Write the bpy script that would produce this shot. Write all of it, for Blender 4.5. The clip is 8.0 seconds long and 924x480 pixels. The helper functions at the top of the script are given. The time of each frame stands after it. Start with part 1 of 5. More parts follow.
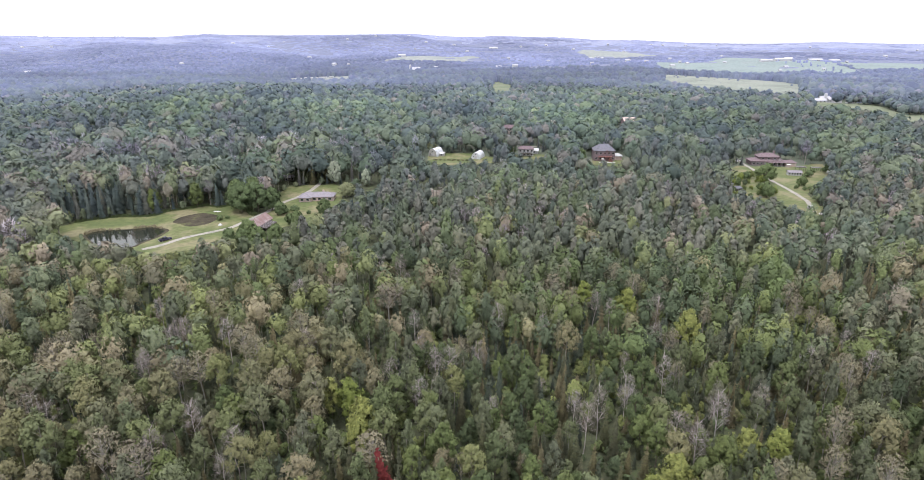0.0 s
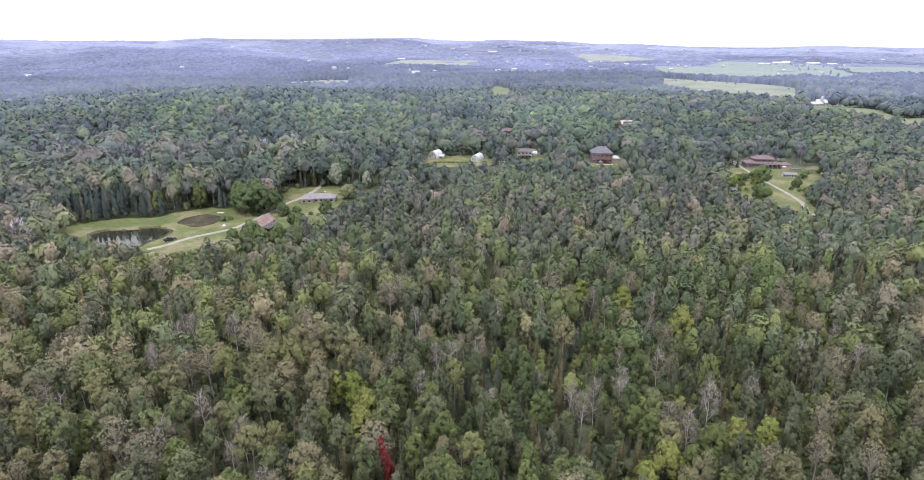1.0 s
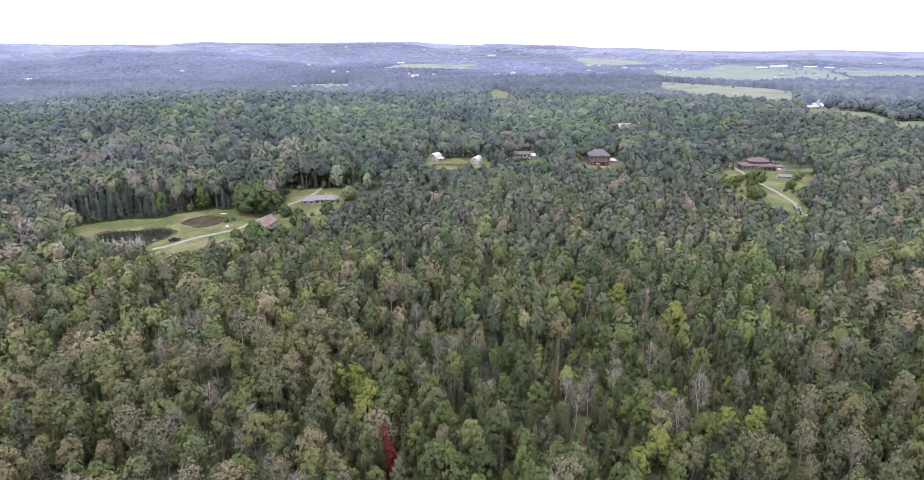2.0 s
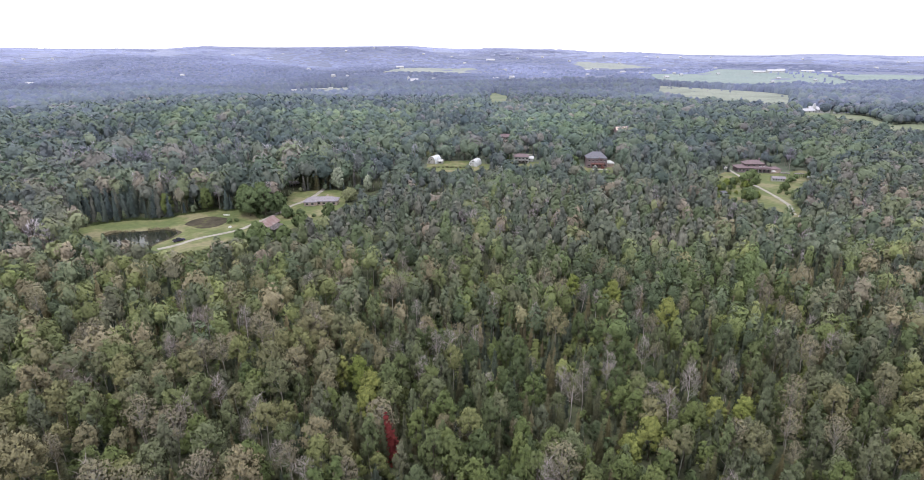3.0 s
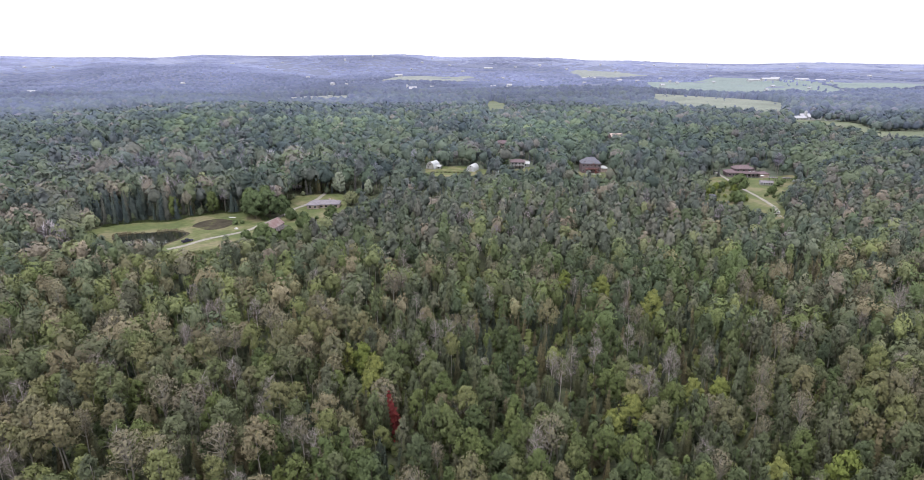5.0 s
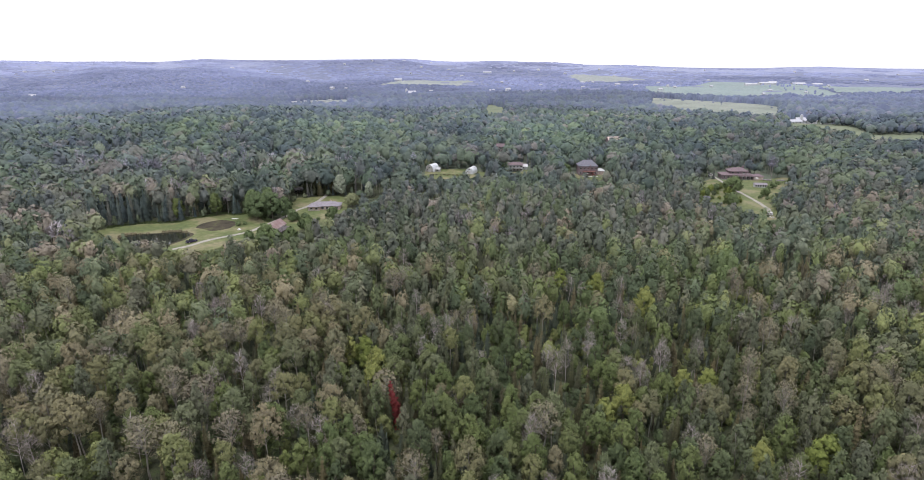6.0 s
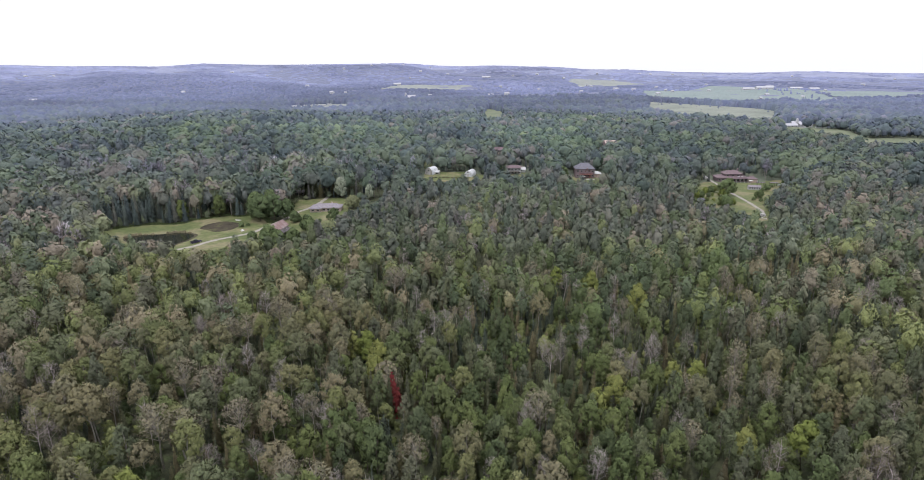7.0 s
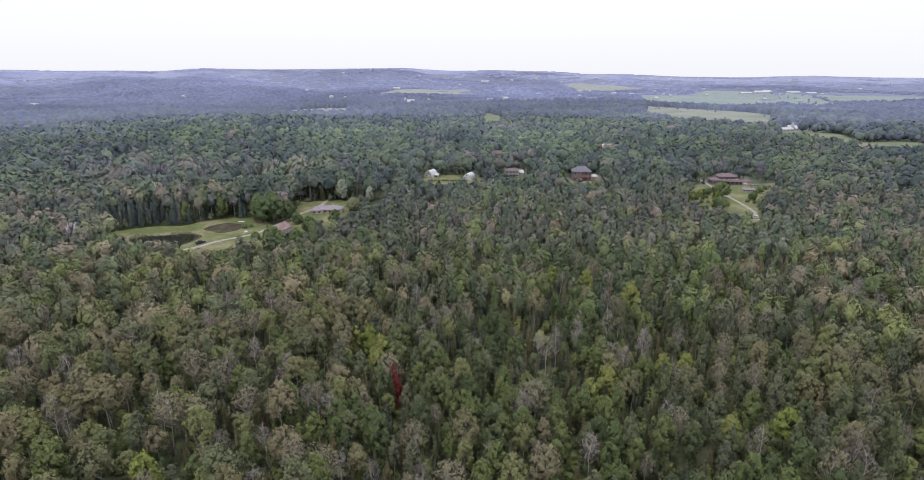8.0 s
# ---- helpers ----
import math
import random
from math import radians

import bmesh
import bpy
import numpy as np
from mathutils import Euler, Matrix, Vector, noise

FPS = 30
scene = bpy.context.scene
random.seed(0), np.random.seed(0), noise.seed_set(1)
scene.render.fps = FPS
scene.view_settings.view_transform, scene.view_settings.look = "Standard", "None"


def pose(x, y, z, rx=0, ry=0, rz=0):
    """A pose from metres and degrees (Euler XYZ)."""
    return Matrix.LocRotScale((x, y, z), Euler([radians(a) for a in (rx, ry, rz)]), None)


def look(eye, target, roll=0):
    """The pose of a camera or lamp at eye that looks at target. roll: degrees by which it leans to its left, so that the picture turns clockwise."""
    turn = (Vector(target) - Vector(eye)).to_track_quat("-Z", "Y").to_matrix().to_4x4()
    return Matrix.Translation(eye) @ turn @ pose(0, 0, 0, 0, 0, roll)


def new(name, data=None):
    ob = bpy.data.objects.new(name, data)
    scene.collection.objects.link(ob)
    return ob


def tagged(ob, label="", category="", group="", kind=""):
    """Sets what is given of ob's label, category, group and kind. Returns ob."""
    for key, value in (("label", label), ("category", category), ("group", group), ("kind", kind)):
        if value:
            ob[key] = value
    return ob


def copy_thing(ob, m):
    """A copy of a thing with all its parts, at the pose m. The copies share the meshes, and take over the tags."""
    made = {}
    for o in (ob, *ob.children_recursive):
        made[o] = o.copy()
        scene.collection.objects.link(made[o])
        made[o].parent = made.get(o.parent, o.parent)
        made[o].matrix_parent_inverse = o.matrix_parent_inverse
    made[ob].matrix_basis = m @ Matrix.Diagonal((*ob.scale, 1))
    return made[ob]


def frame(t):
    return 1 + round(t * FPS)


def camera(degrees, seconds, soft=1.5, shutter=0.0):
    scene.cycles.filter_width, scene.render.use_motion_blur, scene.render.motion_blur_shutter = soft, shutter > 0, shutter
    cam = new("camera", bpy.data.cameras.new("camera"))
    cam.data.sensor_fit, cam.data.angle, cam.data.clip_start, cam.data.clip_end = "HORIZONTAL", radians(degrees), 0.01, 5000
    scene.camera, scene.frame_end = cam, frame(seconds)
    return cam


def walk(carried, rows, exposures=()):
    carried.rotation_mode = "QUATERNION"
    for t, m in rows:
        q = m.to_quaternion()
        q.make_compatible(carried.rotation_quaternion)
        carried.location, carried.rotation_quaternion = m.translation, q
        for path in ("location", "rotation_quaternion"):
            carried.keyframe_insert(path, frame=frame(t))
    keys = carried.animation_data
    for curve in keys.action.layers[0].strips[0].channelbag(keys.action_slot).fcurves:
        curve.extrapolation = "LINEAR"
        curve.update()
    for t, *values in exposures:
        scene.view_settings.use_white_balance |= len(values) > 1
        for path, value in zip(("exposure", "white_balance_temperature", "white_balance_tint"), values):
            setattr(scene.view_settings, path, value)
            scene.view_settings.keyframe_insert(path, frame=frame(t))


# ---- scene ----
cam = camera(77.4, 8.0, 0.75)
PATH = [
    (0.0, 0.0, 0.0, 86.0, -19.256, 0.166, 0.0),
    (1.0, -0.18, -4.96, 86.09, -18.909, 0.17, -0.08),
    (2.0, -0.23, -10.22, 86.17, -18.554, 0.172, -0.163),
    (3.0, -0.19, -15.75, 86.25, -18.189, 0.173, -0.249),
    (4.0, -0.07, -21.57, 86.31, -17.815, 0.173, -0.337),
    (5.0, 0.08, -27.67, 86.37, -17.43, 0.173, -0.426),
    (6.0, 0.23, -34.05, 86.43, -17.035, 0.172, -0.516),
    (7.0, 0.35, -40.69, 86.49, -16.627, 0.172, -0.606),
    (8.0, 0.41, -47.6, 86.56, -16.207, 0.172, -0.695),
]
walk(cam, [(t, pose(x, y, z, 90 + pitch, roll, yaw)) for t, x, y, z, pitch, roll, yaw in PATH],
     exposures=[(0.0, 0.0), (4.0, -0.24), (7.0, -0.46), (8.0, -0.57)])

# ---- sky and light: bright overcast ----
world = bpy.data.worlds.new("overcast_sky")
scene.world = world
world.use_nodes = True
wn, wl = world.node_tree.nodes, world.node_tree.links
wn.clear()
sky = wn.new("ShaderNodeTexSky")
sky.sky_type, sky.sun_disc = "NISHITA", False
sky.sun_elevation, sky.sun_rotation = radians(72), radians(215)
sky.dust_density = 4.0
bg_sky, bg_cloud, mixer, out = (wn.new("ShaderNodeBackground"), wn.new("ShaderNodeBackground"), wn.new("ShaderNodeMixShader"), wn.new("ShaderNodeOutputWorld"))
wl.new(sky.outputs[0], bg_sky.inputs[0])
bg_sky.inputs[1].default_value = 0.12
bg_cloud.inputs[0].default_value = (0.94, 0.95, 1.0, 1)
up_dir, up_z, up_map = wn.new("ShaderNodeTexCoord"), wn.new("ShaderNodeSeparateXYZ"), wn.new("ShaderNodeMapRange")
wl.new(up_dir.outputs["Generated"], up_z.inputs[0])
wl.new(up_z.outputs[2], up_map.inputs[0])
up_map.inputs[3].default_value, up_map.inputs[4].default_value = 1.7, 2.9
wl.new(up_map.outputs[0], bg_cloud.inputs[1])
mixer.inputs[0].default_value = 0.85
wl.new(bg_sky.outputs[0], mixer.inputs[1])
wl.new(bg_cloud.outputs[0], mixer.inputs[2])
wl.new(mixer.outputs[0], out.inputs[0])
sun = new("sun", bpy.data.lights.new("sun", "SUN"))
sun.data.energy, sun.data.angle, sun.data.color = 2.3, radians(14), (1.0, 0.97, 0.93)
sun.matrix_basis = look((-28, -32, 134), (0, 0, 0))


# ---- materials ----
def material(name, rough=0.8, spec=0.3, metal=0.0):
    m = bpy.data.materials.new(name)
    m.use_nodes = True
    b = m.node_tree.nodes["Principled BSDF"]
    b.inputs["Roughness"].default_value = rough
    b.inputs["Specular IOR Level"].default_value = spec
    b.inputs["Metallic"].default_value = metal
    return m, m.node_tree.nodes, m.node_tree.links, b


def ramp(nodes, links, source, stops):
    r = nodes.new("ShaderNodeValToRGB")
    while len(r.color_ramp.elements) < len(stops):
        r.color_ramp.elements.new(0.5)
    for e, (at, c) in zip(r.color_ramp.elements, stops):
        e.position, e.color = at, (*c, 1)
    links.new(source, r.inputs[0])
    return r.outputs[0]


def noise_tex(nodes, links, scale, detail=4.0, rough=0.55, space="Object"):
    n = nodes.new("ShaderNodeTexNoise")
    n.inputs["Scale"].default_value, n.inputs["Detail"].default_value, n.inputs["Roughness"].default_value = scale, detail, rough
    c = nodes.new("ShaderNodeTexCoord")
    links.new(c.outputs[space], n.inputs["Vector"])
    return n.outputs["Fac"]


def blend(nodes, links, a, b, fac=1.0, mode="MULTIPLY"):
    m = nodes.new("ShaderNodeMix")
    m.data_type, m.blend_type = "RGBA", mode
    if isinstance(fac, float):
        m.inputs[0].default_value = fac
    else:
        links.new(fac, m.inputs[0])
    for slot, v in ((6, a), (7, b)):
        if isinstance(v, tuple):
            m.inputs[slot].default_value = (*v, 1)
        else:
            links.new(v, m.inputs[slot])
    return m.outputs[2]


def surface(name, c1, c2, scale=1.0, c3=None, rough=0.85, spec=0.25, metal=0.0, bump=0.3, fine=12.0, at=(0.34, 0.54, 0.68)):
    """Two colours mottled at a large and a fine scale, with relief."""
    m, n, l, b = material(name, rough, spec, metal)
    big = noise_tex(n, l, scale, 5.0, 0.6)
    small = noise_tex(n, l, scale * fine, 3.0)
    stops = [(at[0], c1), (at[1], c2)] + ([(at[2], c3)] if c3 else [])
    col = ramp(n, l, big, stops)
    col = blend(n, l, col, ramp(n, l, small, [(0.3, (0.78, 0.78, 0.78)), (0.7, (1.2, 1.2, 1.2))]))
    l.new(col, b.inputs["Base Color"])
    if bump:
        bp = n.new("ShaderNodeBump")
        bp.inputs["Strength"].default_value, bp.inputs["Distance"].default_value = bump, 0.05
        l.new(small, bp.inputs["Height"])
        l.new(bp.outputs[0], b.inputs["Normal"])
    return m


def leaf_material(name, stops=None, spread=0.16, through_light=0.16, grain=1.1, depth=0.24, relief=0.0, gaps=5.0, open_share=0.43):
    """Foliage: one colour a tree (by the object, or by its tint where trees are joined), varied leaf cluster by leaf cluster.
    gaps: how fine the ragged gaps between the leaves of a spray are, a metre."""
    m, n, l, b = material(name, 0.75, 0.08)
    if stops:
        info = n.new("ShaderNodeObjectInfo")
        col = ramp(n, l, info.outputs["Random"], stops)
    else:
        att = n.new("ShaderNodeAttribute")
        att.attribute_name = "tint"
        col = att.outputs["Color"]
    geo = n.new("ShaderNodeNewGeometry")
    lo, hi = 1 - spread, 1 + spread
    col = blend(n, l, col, ramp(n, l, geo.outputs["Random Per Island"], [(0.0, (lo, lo, lo)), (0.5, (1.0, 1.0, 1.0)), (1.0, (hi, hi, hi * 0.92))]))
    if grain:
        mottle = noise_tex(n, l, grain, 3.0, 0.75)
        col = blend(n, l, col, ramp(n, l, mottle, [(0.36, (1 - depth, 1 - depth, 1 - depth * 0.9)), (0.5, (1.0, 1.0, 1.0)), (0.64, (1 + depth, 1 + depth, 1 + depth * 0.8))]))
    l.new(col, b.inputs["Base Color"])
    if relief:
        lumps = noise_tex(n, l, grain * 1.3, 4.0, 0.7)
        bp = n.new("ShaderNodeBump")
        bp.inputs["Strength"].default_value, bp.inputs["Distance"].default_value = 1.0, relief
        l.new(lumps, bp.inputs["Height"])
        l.new(bp.outputs[0], b.inputs["Normal"])
    tr = n.new("ShaderNodeBsdfTranslucent")
    l.new(col, tr.inputs[0])
    mix = n.new("ShaderNodeMixShader")
    mix.inputs[0].default_value = through_light
    l.new(b.outputs[0], mix.inputs[1])
    l.new(tr.outputs[0], mix.inputs[2])
    shader = mix.outputs[0]
    if gaps:
        cutter, hole, cut_mix = n.new("ShaderNodeMath"), n.new("ShaderNodeBsdfTransparent"), n.new("ShaderNodeMixShader")
        cutter.operation, cutter.inputs[1].default_value = "GREATER_THAN", open_share
        l.new(noise_tex(n, l, gaps, 2.0, 0.6), cutter.inputs[0])
        l.new(cutter.outputs[0], cut_mix.inputs[0])
        l.new(hole.outputs[0], cut_mix.inputs[1])
        l.new(shader, cut_mix.inputs[2])
        shader = cut_mix.outputs[0]
    l.new(shader, n["Material Output"].inputs[0])
    return m


LEAN = np.array((1.075, 0.99, 1.0))
ASPEN = [(0.112, 0.128, 0.078), (0.150, 0.152, 0.090), (0.144, 0.172, 0.076), (0.176, 0.166, 0.112), (0.112, 0.138, 0.084), (0.126, 0.154, 0.072)]
POPLAR = [(0.080, 0.100, 0.066), (0.102, 0.126, 0.080), (0.092, 0.122, 0.060), (0.122, 0.134, 0.094), (0.092, 0.110, 0.078), (0.110, 0.134, 0.074)]
MAPLE = [(0.062, 0.086, 0.050), (0.086, 0.120, 0.052), (0.114, 0.146, 0.060), (0.072, 0.097, 0.060)]
SPRUCE = [(0.062, 0.076, 0.048), (0.084, 0.094, 0.056), (0.112, 0.104, 0.060), (0.056, 0.072, 0.052)]
TAN = [(0.167, 0.156, 0.109), (0.18, 0.163, 0.118), (0.162, 0.142, 0.113)]
DEAD = [(0.205, 0.182, 0.180), (0.30, 0.272, 0.27), (0.185, 0.158, 0.160), (0.225, 0.20, 0.185)]
BRIGHT = [(0.126, 0.17, 0.050), (0.150, 0.188, 0.058), (0.176, 0.2, 0.074)]
SHRUB = [(0.080, 0.112, 0.054), (0.106, 0.140, 0.054), (0.138, 0.166, 0.062)]
ASPEN, POPLAR, MAPLE, SPRUCE, SHRUB, BRIGHT = ([tuple(LEAN * c) for c in cols] for cols in (ASPEN, POPLAR, MAPLE, SPRUCE, SHRUB, BRIGHT))
TINTS = [ASPEN, POPLAR, MAPLE, SPRUCE, TAN, DEAD, SHRUB]


def stops_of(cols):
    return [(k / (len(cols) - 1), c) for k, c in enumerate(cols)]


LEAF = [leaf_material("leaves_" + k, stops_of(c)) for k, c in zip(("aspen", "poplar", "maple", "spruce", "tan_aspen", "bare_twigs", "young_growth"), TINTS)]
LEAF.append(leaf_material("leaves_bright", stops_of(BRIGHT)))
M_RED = leaf_material("leaves_dead_red_spruce", [(0.0, (0.165, 0.036, 0.038)), (1.0, (0.215, 0.040, 0.042))], gaps=0)
M_BROAD = leaf_material("leaves_broad_tree", [(0.0, (0.090, 0.121, 0.064)), (1.0, (0.124, 0.159, 0.076))], 0.16, grain=0.8, depth=0.22, gaps=2.6, open_share=0.37)
M_WILLOW = leaf_material("leaves_willow", [(0.0, (0.17, 0.19, 0.112)), (1.0, (0.20, 0.215, 0.13))])
M_SILVER = leaf_material("leaves_silver", [(0.0, (0.25, 0.28, 0.22)), (1.0, (0.30, 0.33, 0.27))])
M_FOREST = leaf_material("leaves_woodland", spread=0.1, through_light=0.16, grain=0.6, depth=0.2, gaps=3.0, open_share=0.46)
M_MIDDLE = leaf_material("leaves_middle_woods", spread=0.08, through_light=0.2, grain=0.5, depth=0.15, gaps=2.2, open_share=0.41)
M_BACK = leaf_material("leaves_back_woods", spread=0.07, through_light=0.16, grain=0.3, depth=0.12, gaps=1.8, open_share=0.4)
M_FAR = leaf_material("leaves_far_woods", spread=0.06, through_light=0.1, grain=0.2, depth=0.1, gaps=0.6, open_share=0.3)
M_HORIZON = leaf_material("leaves_horizon_woods", spread=0.04, through_light=0.1, grain=0.2, depth=0.06, gaps=0)
M_BARK_PALE = surface("bark_pale_aspen", (0.17, 0.155, 0.14), (0.30, 0.28, 0.255), 0.8, bump=0.4)
M_BARK_DARK = surface("bark_dark", (0.07, 0.055, 0.045), (0.13, 0.11, 0.09), 0.9, bump=0.4)
M_BARK_DEAD = surface("bark_grey_dead", (0.27, 0.23, 0.235), (0.40, 0.355, 0.36), 0.8, bump=0.3)
M_FLOOR = surface("forest_floor", (0.030, 0.034, 0.020), (0.060, 0.066, 0.038), 0.4, (0.062, 0.085, 0.034), bump=0.0, fine=6.0)
M_SCRUB = surface("scrub_floor", (0.060, 0.072, 0.055), (0.085, 0.100, 0.075), 0.05, (0.11, 0.12, 0.085), bump=0.0)
# blue in the far land and ridge colours stands in for distance haze
M_HAZY_LAND = surface("hazy_far_land", (0.118, 0.132, 0.210), (0.136, 0.150, 0.232), 0.006, (0.150, 0.162, 0.238), bump=0.0)
M_HAZY_RIDGE = surface("hazy_far_ridge", (0.182, 0.198, 0.300), (0.202, 0.218, 0.325), 0.003, (0.215, 0.230, 0.33), bump=0.0)
M_GRASS = surface("meadow_grass", (0.076, 0.096, 0.036), (0.104, 0.116, 0.048), 0.06, (0.160, 0.146, 0.086), bump=0.2, fine=7.0, at=(0.4, 0.5, 0.6))
M_GRAVEL = surface("gravel", (0.187, 0.174, 0.162), (0.264, 0.245, 0.228), 0.25, bump=0.3, fine=10.0)
M_DIRT = surface("bare_dirt", (0.11, 0.088, 0.078), (0.165, 0.135, 0.122), 0.3, (0.10, 0.105, 0.06), bump=0.3)
M_MUD = surface("mud", (0.035, 0.032, 0.026), (0.06, 0.052, 0.04), 0.15, (0.085, 0.085, 0.045), rough=0.95, spec=0.05)
M_REED = leaf_material("reeds", [(0.0, (0.34, 0.30, 0.215)), (1.0, (0.38, 0.335, 0.24))], gaps=0)


# ---- mesh helpers ----
def tri_mesh(name, verts, tris, tint=None, rounded=None, normals=None):
    me = bpy.data.meshes.new(name)
    v, f = np.asarray(verts, np.float32), np.asarray(tris, np.int32)
    me.vertices.add(len(v))
    me.vertices.foreach_set("co", v.ravel())
    me.loops.add(f.size)
    me.loops.foreach_set("vertex_index", f.ravel())
    me.polygons.add(len(f))
    me.polygons.foreach_set("loop_start", np.arange(0, f.size, 3, dtype=np.int32))
    me.polygons.foreach_set("use_smooth", np.zeros(len(f), bool) if rounded is None else rounded)
    if tint is not None:
        a = me.attributes.new("tint", "FLOAT_COLOR", "POINT")
        a.data.foreach_set("color", np.hstack([tint, np.ones((len(tint), 1))]).astype(np.float32).ravel())
    me.update(calc_edges=True)
    me.validate()
    if normals is not None:
        me.normals_split_custom_set_from_vertices(np.asarray(normals, np.float32))
    return me


def crown_normals(v, f, low, radius, rg, own=0.4, lift=0.2):
    """Normals for shading only, bent out and up with the crown to even its light; own: each leaf's share."""
    e1, e2 = v[f[:, 1]] - v[f[:, 0]], v[f[:, 2]] - v[f[:, 0]]
    fn = np.cross(e1, e2)
    fn /= np.linalg.norm(fn, axis=1, keepdims=True) + 1e-9
    leaf = np.zeros_like(v)
    for k in range(3):
        np.add.at(leaf, f[:, k], fn)
    leaf /= np.linalg.norm(leaf, axis=1, keepdims=True) + 1e-9
    top = v[:, 2].max()
    out = (v - np.array([0, 0, low + 0.35 * (top - low)])) / np.array([radius, radius, 0.65 * (top - low)])
    out /= np.linalg.norm(out, axis=1, keepdims=True) + 1e-9
    n = (1 - own) * (out + np.array([0, 0, lift])) + own * leaf
    return n / (np.linalg.norm(n, axis=1, keepdims=True) + 1e-9)


def part(name, shape, mat, parent=None, label=""):
    """Links a bmesh or a mesh as one object under a thing or a part."""
    if isinstance(shape, bmesh.types.BMesh):
        me = bpy.data.meshes.new(name)
        bmesh.ops.recalc_face_normals(shape, faces=shape.faces)
        shape.to_mesh(me)
        shape.free()
    else:
        me = shape
    if mat and not me.materials:
        me.materials.append(mat)
    ob = new(name, me)
    if parent:
        ob.parent = parent
    return tagged(ob, label)


def thing(name, m, label, category, group="", kind=""):
    ob = new(name)
    ob.empty_display_size = 0.5
    ob.matrix_basis = m
    return tagged(ob, label, category, group, kind)


def boxes(*rows, bevel=0.0):
    """A bmesh of boxes, each x0, x1, y0, y1, z0, z1."""
    bm = bmesh.new()
    for x0, x1, y0, y1, z0, z1 in rows:
        m = Matrix.LocRotScale(((x0 + x1) / 2, (y0 + y1) / 2, (z0 + z1) / 2), None, (x1 - x0, y1 - y0, z1 - z0))
        bmesh.ops.create_cube(bm, size=1.0, matrix=m)
    if bevel:
        bmesh.ops.bevel(bm, geom=bm.edges[:], offset=bevel, segments=1, affect="EDGES")
    return bm


def prism(profile, x0, x1):
    """A y-z outline drawn out along x."""
    bm = bmesh.new()
    a = [bm.verts.new((x0, y, z)) for y, z in profile]
    b = [bm.verts.new((x1, y, z)) for y, z in profile]
    n = len(profile)
    for i in range(n):
        bm.faces.new((a[i], a[(i + 1) % n], b[(i + 1) % n], b[i]))
    bm.faces.new(a)
    bm.faces.new(b[::-1])
    return bm


def shell_profile(outline, thick):
    """An open y-z outline made into a closed strip of that thickness, downwards."""
    return list(outline) + [(y, z - thick) for y, z in reversed(outline)]


def hip(x0, x1, y0, y1, z, rise, inset, over=0.5, thick=0.25):
    """A hip roof over a rectangle, with its eaves."""
    bm = bmesh.new()
    X0, X1, Y0, Y1, ym = x0 - over, x1 + over, y0 - over, y1 + over, (y0 + y1) / 2
    lo = [bm.verts.new(p) for p in ((X0, Y0, z - thick), (X1, Y0, z - thick), (X1, Y1, z - thick), (X0, Y1, z - thick))]
    up = [bm.verts.new(p) for p in ((X0, Y0, z), (X1, Y0, z), (X1, Y1, z), (X0, Y1, z))]
    r0, r1 = bm.verts.new((X0 + inset, ym, z + rise)), bm.verts.new((X1 - inset, ym, z + rise))
    bm.faces.new(lo[::-1])
    for i in range(4):
        bm.faces.new((lo[i], lo[(i + 1) % 4], up[(i + 1) % 4], up[i]))
    bm.faces.new((up[0], up[1], r1, r0))
    bm.faces.new((up[2], up[3], r0, r1))
    bm.faces.new((up[1], up[2], r1))
    bm.faces.new((up[3], up[0], r0))
    return bm


def tubes(rows, sides=4):
    """Tapered tubes, rows of p0, r0, p1, r1: vertices and triangles."""
    V, F, k = [], [], 0
    for p0, r0, p1, r1 in rows:
        p0, p1 = np.array(p0, float), np.array(p1, float)
        d = p1 - p0
        d /= np.linalg.norm(d) + 1e-9
        u = np.cross(d, (0.3, 1.0, 0.1) if abs(d[2]) > 0.6 else (0.0, 0.1, 1.0))
        u /= np.linalg.norm(u) + 1e-9
        w = np.cross(d, u)
        for i in range(sides):
            a = 2 * math.pi * i / sides
            o = math.cos(a) * u + math.sin(a) * w
            V.append(p0 + r0 * o)
            V.append(p1 + r1 * o)
        for i in range(sides):
            a, b = k + 2 * i, k + 2 * ((i + 1) % sides)
            F += [(a, b, b + 1), (a, b + 1, a + 1)]
        k += 2 * sides
    return np.array(V), np.array(F)


def inside(poly, x, y):
    """Which of the points lie in the outline."""
    hit = np.zeros(len(x), bool)
    n = len(poly)
    for i in range(n):
        (x0, y0), (x1, y1) = poly[i], poly[(i + 1) % n]
        hit ^= ((y0 > y) != (y1 > y)) & (x < (x1 - x0) * (y - y0) / (y1 - y0 + 1e-12) + x0)
    return hit


